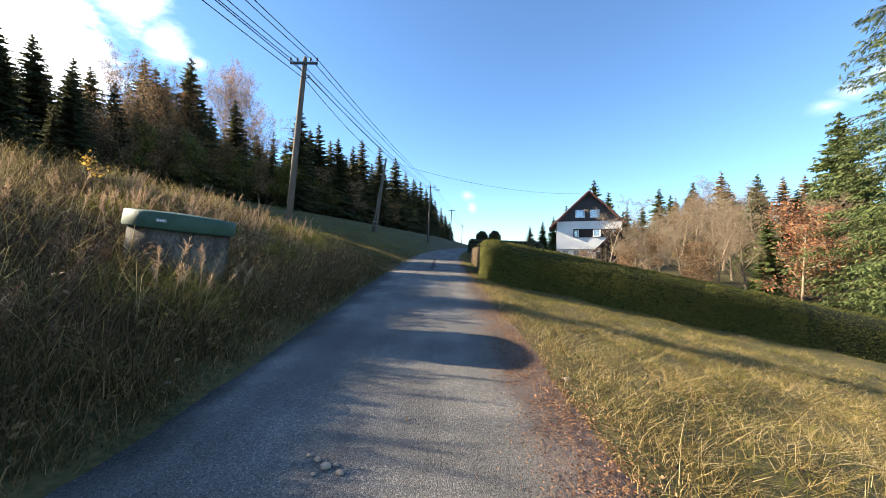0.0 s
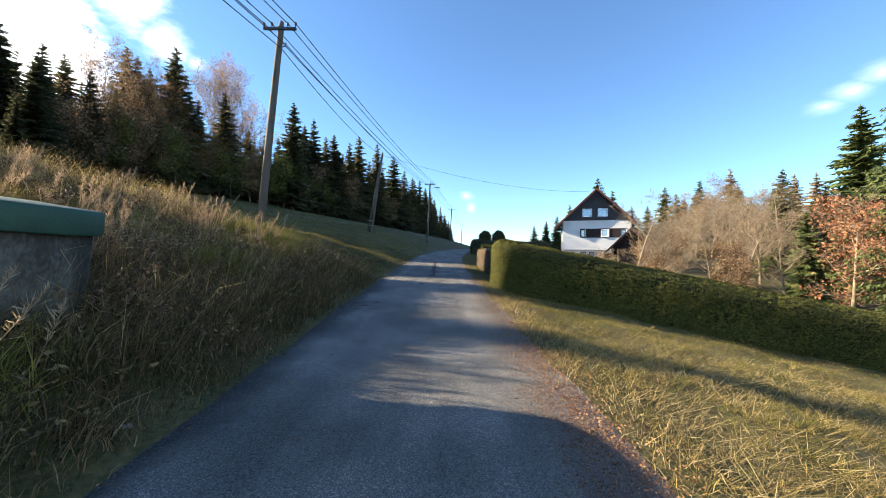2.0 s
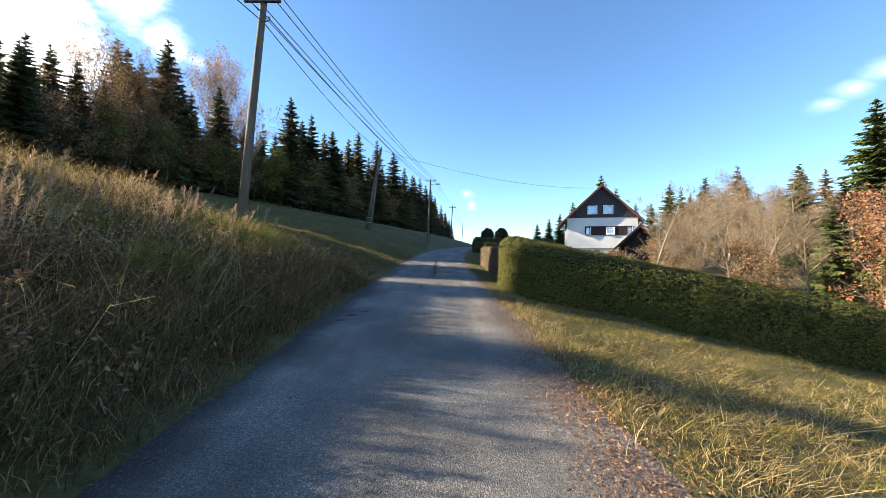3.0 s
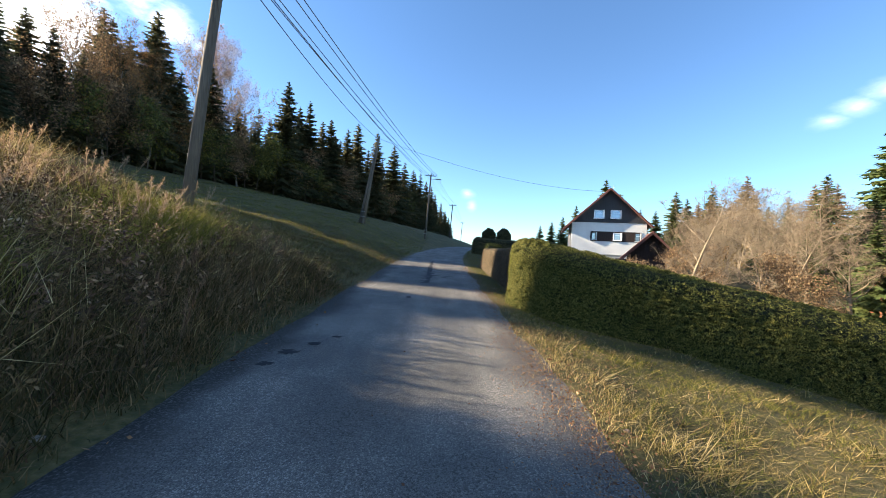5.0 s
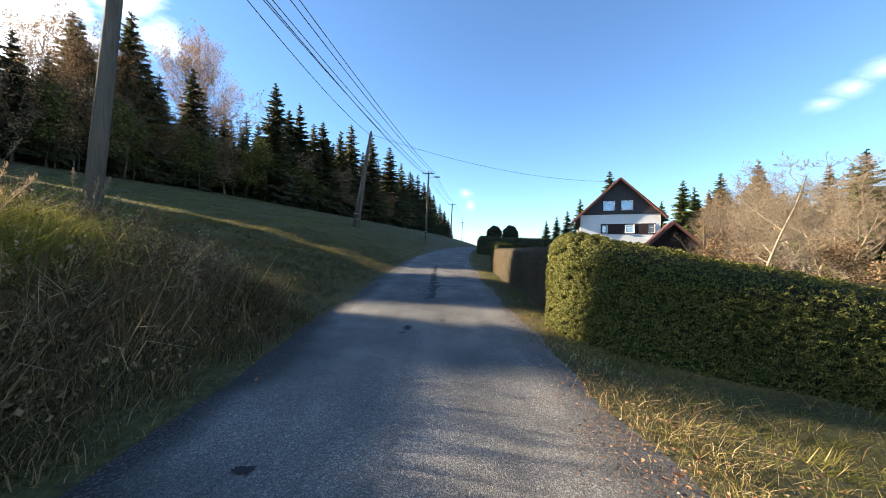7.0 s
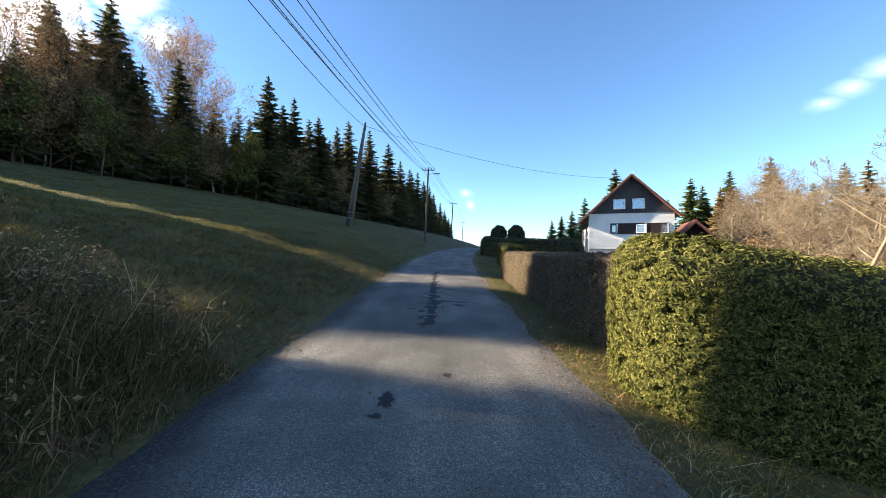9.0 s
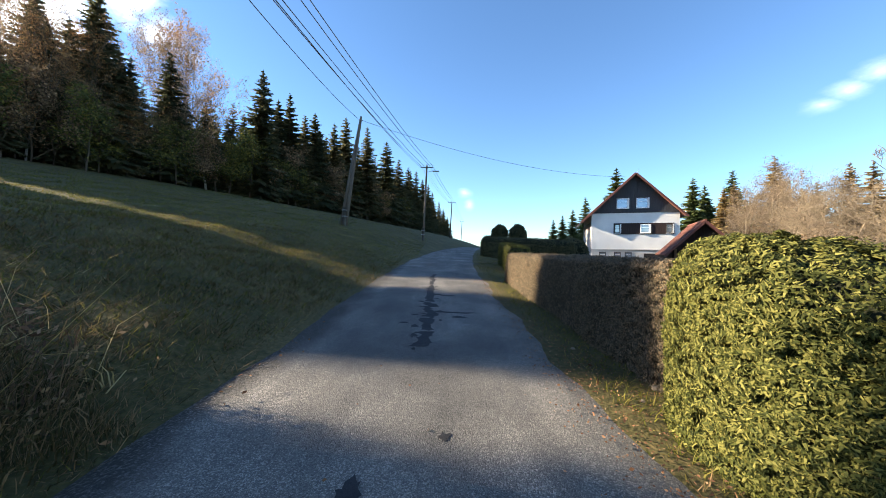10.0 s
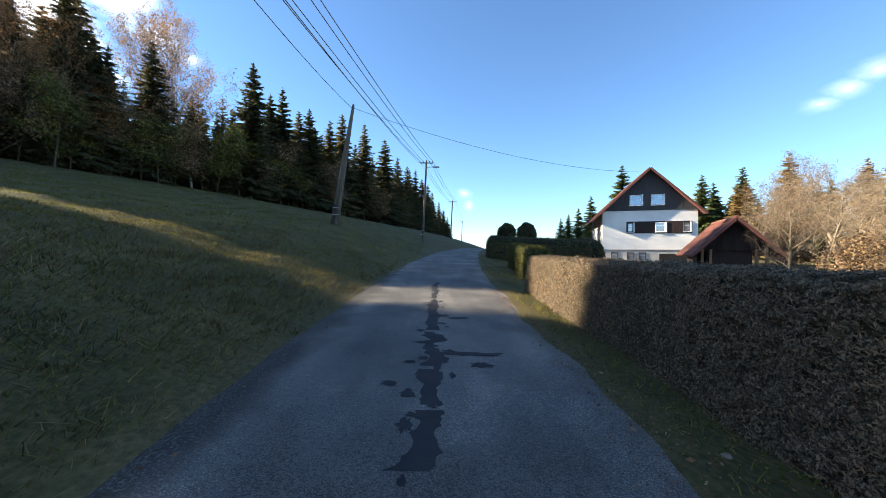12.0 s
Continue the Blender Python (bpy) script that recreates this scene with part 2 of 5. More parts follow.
M_HAY = mat("dry_grass", [(0.2, (0.06, 0.042, 0.014)), (0.42, (0.2, 0.145, 0.048)), (0.6, (0.38, 0.285, 0.115)), (0.8, (0.6, 0.48, 0.26))], 0.5, 3, 0.3, 0.85, 0, pieces=0.55, trans=0.3, spec=0.1)
M_HERB = mat("withered_herb", [(0.2, (0.045, 0.024, 0.015)), (0.5, (0.145, 0.08, 0.046)), (0.8, (0.32, 0.2, 0.115))], 0.5, 3, 0.3, 0.85, 0, pieces=0.5, trans=0.08)
M_LITTER = mat("fallen_leaves", [(0.2, (0.09, 0.043, 0.025)), (0.5, (0.2, 0.105, 0.058)), (0.8, (0.3, 0.18, 0.1)), (0.97, (0.46, 0.36, 0.24))], 2, 9, 0.3, 0.95, 0, pieces=0.7, trans=0.15, spec=0.05)
M_POLE = mat("weathered_pole", [(0.3, (0.065, 0.052, 0.042)), (0.7, (0.19, 0.16, 0.13))], 3, 30, 0.4, 0.9, 0.4, 30, stretch=(1, 1, 0.08))
M_STEEL = mat("galvanised_steel", [(0.3, (0.2, 0.2, 0.2)), (0.7, (0.4, 0.4, 0.4))], 5, 40, 0.4, 0.5, 0.1, 40, metal=0.8)
M_DARKSTEEL = mat("dark_steel", [(0.3, (0.05, 0.05, 0.05)), (0.7, (0.12, 0.12, 0.12))], 5, 40, 0.4, 0.55, 0.1, 40, metal=0.6)
M_PORCELAIN = mat("porcelain", [(0.3, (0.06, 0.035, 0.025)), (0.7, (0.11, 0.06, 0.04))], 5, 30, 0.3, 0.35, 0)
M_GREENPAINT = mat("green_plastic_lid", [(0.3, (0.018, 0.048, 0.032)), (0.7, (0.04, 0.09, 0.062))], 3, 40, 0.3, 0.6, 0.15, 30, spec=0.3)
M_RENDER = mat("white_render", [(0.3, (0.74, 0.73, 0.7)), (0.7, (0.86, 0.85, 0.82))], 0.8, 30, 0.3, 0.9, 0.2, 80)
M_GREYRENDER = mat("grey_render", [(0.3, (0.4, 0.38, 0.35)), (0.7, (0.55, 0.53, 0.5))], 0.8, 30, 0.3, 0.9, 0.3, 60)
M_CLAD = mat("dark_cladding", [(0.3, (0.035, 0.036, 0.042)), (0.7, (0.08, 0.08, 0.085))], 3, 25, 0.4, 0.75, 0.4, 25, stretch=(6, 6, 0.3))
M_BROWNCLAD = mat("dark_brown_boards", [(0.3, (0.02, 0.013, 0.012)), (0.7, (0.055, 0.036, 0.032))], 3, 25, 0.4, 0.75, 0.4, 25, stretch=(6, 6, 0.3))
M_ROOFRED = mat("red_roofing", [(0.3, (0.11, 0.042, 0.032)), (0.55, (0.18, 0.075, 0.056)), (0.8, (0.26, 0.13, 0.1))], 2, 20, 0.4, 0.6, 0.2, 40)
M_BARGE = mat("dark_red_trim", [(0.3, (0.09, 0.035, 0.03)), (0.7, (0.17, 0.07, 0.055))], 3, 30, 0.4, 0.7, 0.2, 30)
M_WHITE = mat("white_paint", [(0.3, (0.72, 0.72, 0.72)), (0.7, (0.84, 0.84, 0.84))], 3, 40, 0.3, 0.5, 0.05, 40)
M_DARK = mat("dark_opening", [(0.3, (0.015, 0.014, 0.014)), (0.7, (0.035, 0.03, 0.03))], 3, 20, 0.3, 0.8, 0.1, 30)
M_WOOD = mat("brown_wood", [(0.3, (0.16, 0.09, 0.05)), (0.7, (0.34, 0.21, 0.12))], 3, 25, 0.4, 0.7, 0.3, 25, stretch=(4, 4, 0.3))
M_WIRE = mat("weathered_wire", [(0.3, (0.06, 0.06, 0.06)), (0.7, (0.12, 0.12, 0.12))], 3, 20, 0.3, 0.6, 0)
M_STONE = mat("pale_stone", [(0.3, (0.16, 0.13, 0.1)), (0.7, (0.32, 0.26, 0.2))], 6, 40, 0.4, 0.9, 0.4, 40, objects=0.4)
M_GLASS = bpy.data.materials.new("window_glass")
M_GLASS.use_nodes = True
gb = M_GLASS.node_tree.nodes["Principled BSDF"]
gb.inputs["Base Color"].default_value, gb.inputs["Roughness"].default_value = (0.4, 0.46, 0.54, 1), 0.04
gb.inputs["Specular IOR Level"].default_value, gb.inputs["Metallic"].default_value = 1.0, 0.6

# ---- building helpers ----


def thing(name, place, label, category, group="", kind=""):
    """An Empty at a thing's base, to parent its parts."""
    ob = new(name)
    ob.empty_display_size = 0.2
    ob.location = place
    return tagged(ob, label, category, group, kind)


def part(name, bm, material, parent, label="", smooth=False):
    """Links a bmesh (or a mesh) as one mesh object under a thing or a part."""
    if isinstance(bm, bmesh.types.BMesh):
        me = bpy.data.meshes.new(name)
        bmesh.ops.recalc_face_normals(bm, faces=bm.faces)
        bm.to_mesh(me)
        bm.free()
    else:
        me = bm
    if not me.materials:
        me.materials.append(material)
    if smooth:
        me.polygons.foreach_set("use_smooth", [True] * len(me.polygons))
    ob = new(name, me)
    if parent:
        ob.parent = parent
    return tagged(ob, label)


def raw_mesh(name, verts, faces, material=None):
    """A mesh from arrays: verts (n, 3), faces (m, 3 or 4)."""
    verts, faces = np.asarray(verts, dtype=np.float32), np.asarray(faces, dtype=np.int32)
    k = faces.shape[1]
    me = bpy.data.meshes.new(name)
    me.vertices.add(len(verts))
    me.vertices.foreach_set("co", verts.ravel())
    me.loops.add(faces.size)
    me.loops.foreach_set("vertex_index", faces.ravel())
    me.polygons.add(len(faces))
    me.polygons.foreach_set("loop_start", np.arange(len(faces), dtype=np.int32) * k)
    me.update(calc_edges=True)
    if material:
        me.materials.append(material)
    return me


def add_box(bm, lo, hi, bevel=0.0, m=None):
    lo, hi = Vector(lo), Vector(hi)
    made = bmesh.ops.create_cube(bm, size=1.0)["verts"]
    bmesh.ops.scale(bm, vec=hi - lo, verts=made)
    bmesh.ops.translate(bm, vec=(lo + hi) / 2, verts=made)
    if bevel:
        edges = list({e for v in made for e in v.link_edges})
        got = bmesh.ops.bevel(bm, geom=edges, offset=bevel, segments=2, affect="EDGES", profile=0.5)
        made = list({v for f in got["faces"] for v in f.verts} | {v for v in made if v.is_valid})
    if m is not None:
        bmesh.ops.transform(bm, matrix=m, verts=made)
    return made


def box(lo, hi, bevel=0.0, m=None):
    bm = bmesh.new()
    add_box(bm, lo, hi, bevel, m)
    return bm


def add_tube(bm, points, radii, sides=8, cap=True):
    """A tube through points with a radius at each."""
    rings = []
    points = [Vector(p) for p in points]
    for i, (p, r) in enumerate(zip(points, radii)):
        along = (points[min(i + 1, len(points) - 1)] - points[max(i - 1, 0)]).normalized()
        side = along.orthogonal().normalized() if abs(along.z) < 0.9 else (Vector((1, 0, 0)) - along * along.x).normalized()
        up = along.cross(side)
        rings.append([bm.verts.new(p + (side * math.cos(a) + up * math.sin(a)) * r) for a in (2 * math.pi * k / sides for k in range(sides))])
    for a, b in zip(rings, rings[1:]):
        for k in range(sides):
            bm.faces.new((a[k], a[(k + 1) % sides], b[(k + 1) % sides], b[k]))
    if cap:
        bm.faces.new(rings[0][::-1])
        bm.faces.new(rings[-1])


def tube(points, radii, sides=8):
    bm = bmesh.new()
    add_tube(bm, points, radii, sides)
    return bm


# ---- the lie of the land ----
ROAD_Y = np.array([-60, -20, 0, 6, 12.5, 18.5, 24.7, 33.4, 45, 57, 75, 90, 120, 166, 260, 1500])
ROAD_Z = np.array([-4.0, -1.1, -0.15, 0.09, 0.41, 0.64, 0.93, 1.36, 1.85, 2.25, 2.72, 2.85, 2.7, 1.5, -4, -30])
ROAD_X = np.array([-0.5, -0.5, -0.5, -0.5, -0.65, -0.7, -0.7, -0.35, 0.8, 2.4, 5.5, 8.6, 15, 26, 50, 300])
HALF = 1.93


def smooth_at(y, ys, vs):
    """Values along the road, rounded off."""
    y = np.asarray(y, dtype=float)
    w = 2.5
    return sum(np.interp(y + k * w, ys, vs) for k in (-1, -0.5, 0, 0.5, 1)) / 5


def fade(a, b, v):
    s = np.clip((v - a) / (b - a), 0, 1)
    return s * s * (3 - 2 * s)


def land(x, y):
    """Height of the ground, metres."""
    x, y = np.asarray(x, dtype=float), np.asarray(y, dtype=float)
    zc, dx = smooth_at(y, ROAD_Y, ROAD_Z), x - smooth_at(y, ROAD_Y, ROAD_X)
    left, right = np.maximum(-dx - HALF, 0), np.maximum(dx - HALF, 0)
    z = zc - 0.03 * np.clip(dx, -HALF, HALF)
    steep = np.interp(y, [0, 4, 7.5, 10, 14, 20, 27, 38, 60, 100], [0.39, 0.37, 0.355, 0.385, 0.37, 0.31, 0.28, 0.34, 0.42, 0.4])
    z = z + steep * np.minimum(left, 6.5) * fade(-0.4, 1.2, left) + 0.185 * np.clip(left - 6.5, 0, 60) + 0.12 * np.clip(left - 6.5, 0, 7) * (1 - fade(11, 18, y)) + 0.1 * np.clip(left - 66.5, 0, 200)
    fall = np.interp(y, [-20, 12, 20, 35, 55, 90], [0.19, 0.19, 0.15, 0.07, 0.065, 0.05])
    z = z - fall * np.minimum(right, 9) * fade(-0.5, 1.0, right) - 0.75 * fall * np.clip(right - 9, 0, 14) - 0.35 * fall * np.clip(right - 23, 0, 40) - 0.02 * np.clip(right - 49, 0, 300)
    bumps = 0.06 * np.sin(1.7 * x + 0.6 * y) * np.sin(0.9 * y - 0.4 * x) + 0.035 * np.sin(3.1 * x - 1.3 * y) * np.sin(2.7 * y + 0.8 * x + 1.0)
    return z + bumps * fade(0.2, 1.5, np.abs(dx) - HALF)


def ground_z(x, y):
    return float(land(x, y))


def on_land(x, y, sink=0.0):
    return Vector((x, y, ground_z(x, y) - sink))


def axis(lo, hi, steps):
    """Grid lines that widen away from the walk."""
    out = [lo]
    while out[-1] < hi:
        v = out[-1]
        near = 0.0 if steps[0] <= v <= steps[1] else min(abs(v - steps[0]), abs(v - steps[1]))
        out.append(v + (0.35 + near * 0.09))
    return np.array(out)


gx, gy = axis(-900, 900, (-13, 15)), axis(-300, 1400, (-3, 60))
X, Y = np.meshgrid(gx, gy)
Z = land(X, Y)
edge = np.abs(X - smooth_at(Y, ROAD_Y, ROAD_X)) - HALF
Z = Z - 0.06 * (1 - fade(-0.25, 0.05, edge))
nx = len(gx)
ids = np.arange(X.size).reshape(X.shape)
quads = np.stack([ids[:-1, :-1], ids[:-1, 1:], ids[1:, 1:], ids[1:, :-1]], -1).reshape(-1, 4)
ground = part("ground", raw_mesh("ground", np.stack([X, Y, Z], -1).reshape(-1, 3), quads, M_SOIL), None, None, smooth=True)
tagged(ground, "sloping autumn meadow ground with green and dry grass", "ground", kind="structure")

ry = np.concatenate([np.arange(-40, 60, 0.4), np.arange(60, 240, 3)])
rx = np.linspace(-HALF - 0.12, HALF + 0.12, 15)
RX, RY = np.meshgrid(rx, ry)
wave = 0.10 * np.sin(RY * 1.3) + 0.06 * np.sin(RY * 3.7 + 1)
PX = RX + smooth_at(RY, ROAD_Y, ROAD_X) + wave * (np.abs(RX) > HALF) * np.sign(RX)
PZ = smooth_at(RY, ROAD_Y, ROAD_Z) - 0.03 * RX + 0.012 - 0.05 * (np.abs(RX) > HALF) + 0.006 * np.sin(RX * 4 + RY)
ids = np.arange(RX.size).reshape(RX.shape)
quads = np.stack([ids[:-1, :-1], ids[:-1, 1:], ids[1:, 1:], ids[1:, :-1]], -1).reshape(-1, 4)
road = part("road", raw_mesh("road", np.stack([PX, RY, PZ], -1).reshape(-1, 3), quads, M_ASPHALT), None, None, smooth=True)
tagged(road, "narrow worn grey asphalt lane climbing the slope", "road", kind="structure")


def road_z(x, y):
    dx = x - smooth_at(y, ROAD_Y, ROAD_X)
    return float(smooth_at(y, ROAD_Y, ROAD_Z) - 0.03 * dx + 0.012 + 0.006 * np.sin(dx * 4 + y))

# ---- utility poles and wires ----


def wire(a, b, sag, label, radius=0.019):
    a, b = Vector(a), Vector(b)
    pts = [a.lerp(b, i / 24) - Vector((0, 0, sag * 4 * (i / 24) * (1 - i / 24))) for i in range(25)]
    ob = part("overhead_wire", tube(pts, [radius] * 25, 5), M_WIRE, None)
    return tagged(ob, label, "wire", "overhead wires between the poles")


def utility_pole(base, top, label, arm=1.5, turn=0.0, lamp=False, brace=None, footing=True, thick=0.14):
    """A wooden pole on a concrete footing, with a crossarm and insulators; top is where it ends."""
    base, top = Vector(base), Vector(top)
    up = top - base
    t = thing("utility_pole", base, label, "utility pole", "poles along the lane")
    part("pole", tube([(0, 0, -0.4), up * 0.5, up * 0.97, up], [thick, thick * 0.85, thick * 0.7, thick * 0.45], 12), M_POLE, t, smooth=True)
    ends = []
    across = Matrix.Rotation(turn, 3, "Z") @ Vector((1, 0, 0))
    if footing:
        bm = bmesh.new()
        fore = across * 0.0 + Vector((0, -thick - 0.09, 0))
        add_box(bm, (-0.1, -0.08, -0.4), (0.1, 0.08, 1.5), 0.02, Matrix.Translation(fore))
        part("footing", bm, M_OLDCONCRETE, t, "stained concrete footing post")
        for h in (0.7, 1.2):
            bm = bmesh.new()
            add_box(bm, (-thick - 0.06, -thick - 0.2, h), (thick + 0.06, thick + 0.03, h + 0.06), 0.01)
            part("clamp", bm, M_STEEL, t)
    if arm:
        c = up * 0.972
        bm = bmesh.new()
        add_box(bm, (-arm / 2, -0.05, -0.05), (arm / 2, 0.05, 0.05), 0.01, Matrix.Translation(c + Vector((0, -thick * 0.7, -0.12))) @ Matrix.Rotation(turn, 4, "Z"))
        part("crossarm", bm, M_DARKSTEEL, t)
        for k in (-0.48, -0.24, 0.24, 0.48):
            p = c + across * (k * arm) + Vector((0, -thick * 0.7, 0))
            part("insulator", tube([p + Vector((0, 0, -0.08)), p, p + Vector((0, 0, 0.02)), p + Vector((0, 0, 0.1)), p + Vector((0, 0, 0.14))], [0.015, 0.02, 0.05, 0.055, 0.03], 8), M_PORCELAIN, t, "dark brown porcelain insulator", True)
            ends.append(base + p + Vector((0, 0, 0.08)))
    if brace:
        foot = Vector(brace) - base
        part("brace_pole", tube([foot - Vector((0, 0, 0.4)), foot * 0.5 + up * 0.47, up * 0.95], [thick, thick * 0.9, thick * 0.75], 10), M_POLE, t, smooth=True)
    if lamp:
        c = up * 0.9
        arm_bm = tube([c, c + Vector((0.5, -0.05, 0.1)), c + Vector((0.9, -0.1, 0.12))], [0.03, 0.028, 0.025], 8)
        part("lamp_arm", arm_bm, M_STEEL, t)
        bm = bmesh.new()
        add_box(bm, (0.75, -0.2, 0.03), (1.5, 0.02, 0.17), 0.05, Matrix.Translation(c))
        part("lamp_head", bm, M_STEEL, t, "grey street lamp head")
    return t, ends, top


P1 = utility_pole(on_land(-7.42, 16.42), (-6.72, 16.6, 10.98), "tall weathered wooden utility pole leaning beside the lane", 1.32, thick=0.16, footing=False)
P2 = utility_pole(on_land(-8.1, 41.5), (-6.9, 41.5, 13.0), "braced wooden utility pole on the meadow slope", 0, brace=on_land(-8.5, 41.6), thick=0.15)
P3 = utility_pole(on_land(-2.4, 55), (-2.0, 55, 12.5), "wooden utility pole with a crossarm and street lamp", 1.5, lamp=True)
P4 = utility_pole(on_land(1.9, 91), (2.3, 91, 13.3), "distant wooden utility pole with a crossarm", 1.7)
P5 = utility_pole(on_land(9, 166), (9.4, 166, 15.5), "far small utility pole near the hill crest", 1.7)
P0 = utility_pole(on_land(-12.8, -21), (-12.0, -21, 9.2), "wooden utility pole at the bottom of the slope", 1.5)
for a, b in ((P0, P1), (P1, P3), (P3, P4), (P4, P5)):
    for p, q in zip(a[1], b[1]):
        wire(p, q, 0.5, "thin dark overhead wire strung from pole to pole")
wire(P0[2] - Vector((0, 0, 1.0)), P1[2] - Vector((0, 0, 1.1)), 0.5, "lower overhead cable between two poles", 0.018)
wire(P1[2] - Vector((0, 0, 1.1)), P2[2] - Vector((0, 0, 0.4)), 0.5, "lower overhead cable running to the braced pole", 0.018)

bracket = P1[2] + Vector((0.22, -0.1, -1.0))
wire(P0[2] + Vector((0.22, -0.1, -0.7)), bracket, 0.5, "overhead cable held by a side bracket")
wire(bracket, P3[1][0] - Vector((0, 0, 0.25)), 0.5, "overhead cable held by a side bracket")
holder = tube([P1[2] - P1[0].location + Vector((0, 0, -1.05)), bracket - P1[0].location - Vector((0, 0, 0.05)), bracket - P1[0].location + Vector((0, 0, 0.06))], [0.02, 0.02, 0.04], 8)
part("wire_bracket", holder, M_DARKSTEEL, P1[0], "dark steel bracket with insulator")

# ---- house ----
HOUSE_Z = 0.75


def gable_bm(w, h0, h1, y0, y1, wall0=0.0):
    """A prism with a pointed front, x from 0 to w, flat foot at wall0."""
    bm = bmesh.new()
    prof = [(0, wall0), (w, wall0), (w, h0), (w / 2, h1), (0, h0)]
    a = [bm.verts.new((x, y0, z)) for x, z in prof]
    b = [bm.verts.new((x, y1, z)) for x, z in prof]
    bm.faces.new(a)
    bm.faces.new(b[::-1])
    for i in range(5):
        j = (i + 1) % 5
        bm.faces.new((a[j], a[i], b[i], b[j]))
    return bm


def roof_slab(x0, z0, x1, z1, y0, y1, thick):
    """A sloping slab from an eave (x0, z0) to a ridge (x1, z1)."""
    bm = bmesh.new()
    n = Vector((z0 - z1, 0, x1 - x0)).normalized()
    if n.z < 0:
        n = -n
    p = [Vector((x0, y0, z0)), Vector((x1, y0, z1)), Vector((x1, y1, z1)), Vector((x0, y1, z0))]
    lo = [bm.verts.new(v) for v in p]
    hi = [bm.verts.new(v + n * thick) for v in p]
    bm.faces.new(lo)
    bm.faces.new(hi)
    for i in range(4):
        j = (i + 1) % 4
        bm.faces.new((lo[i], lo[j], hi[j], hi[i]))
    return bm


def roof_ribs(parent, x0, z0, x1, z1, y0, y1, thick, count, size):
    """Raised ribs up a roof slope, each a piece of its own on one mesh."""
    n = Vector((z0 - z1, 0, x1 - x0)).normalized()
    if n.z < 0:
        n = -n
    bm = bmesh.new()
    q = [Vector((x0, -size, z0)), Vector((x1, -size, z1)), Vector((x1, size, z1)), Vector((x0, size, z0))]
    lo = [bm.verts.new(v + n * (thick - 0.002)) for v in q]
    hi = [bm.verts.new(v + n * (thick + size) + Vector((0, size * 0.4 * (1 if v.y < 0 else -1), 0))) for v in q]
    bm.faces.new(hi)
    for i in range(4):
        j = (i + 1) % 4
        bm.faces.new((lo[i], lo[j], hi[j], hi[i]))
    me = None
    for k in range(count):
        ob = part("rib", me or bm, M_ROOFRED, parent)
        me = ob.data
        ob.location = (0, y0 + (y1 - y0) * (k + 0.5) / count, 0)


def house_window(parent, x, z, w, h, y, frame_mat, shutter=True, m=None):
    """A framed window in the front wall, set in front of plane y (which faces -y)."""
    fr = bmesh.new()
    b = 0.09
    for lo, hi in (((x, y - 0.06, z), (x + w, y + 0.02, z + b)), ((x, y - 0.06, z + h - b), (x + w, y + 0.02, z + h)),
                   ((x, y - 0.06, z + b), (x + b, y + 0.02, z + h - b)), ((x + w - b, y - 0.06, z + b), (x + w, y + 0.02, z + h - b))):
        add_box(fr, lo, hi, 0.01)
    win = part("window", fr, frame_mat, parent)
    part("pane", box((x + b, y - 0.02, z + b), (x + w - b, y + 0.01, z + h - b)), M_GLASS, win)
    part("sash", box((x + b, y - 0.045, z + h * 0.62), (x + w - b, y - 0.02, z + h * 0.62 + 0.03)), M_WHITE, win)
    if shutter:
        part("window_reveal", box((x + w, y - 0.07, z - 0.03), (x + w + 0.13, y + 0.01, z + h + 0.03), 0.01), M_WHITE, win, "white window surround")
    part("sill", box((x - 0.05, y - 0.14, z - 0.06), (x + w + 0.05, y, z), 0.01), M_WHITE, win)
    return win


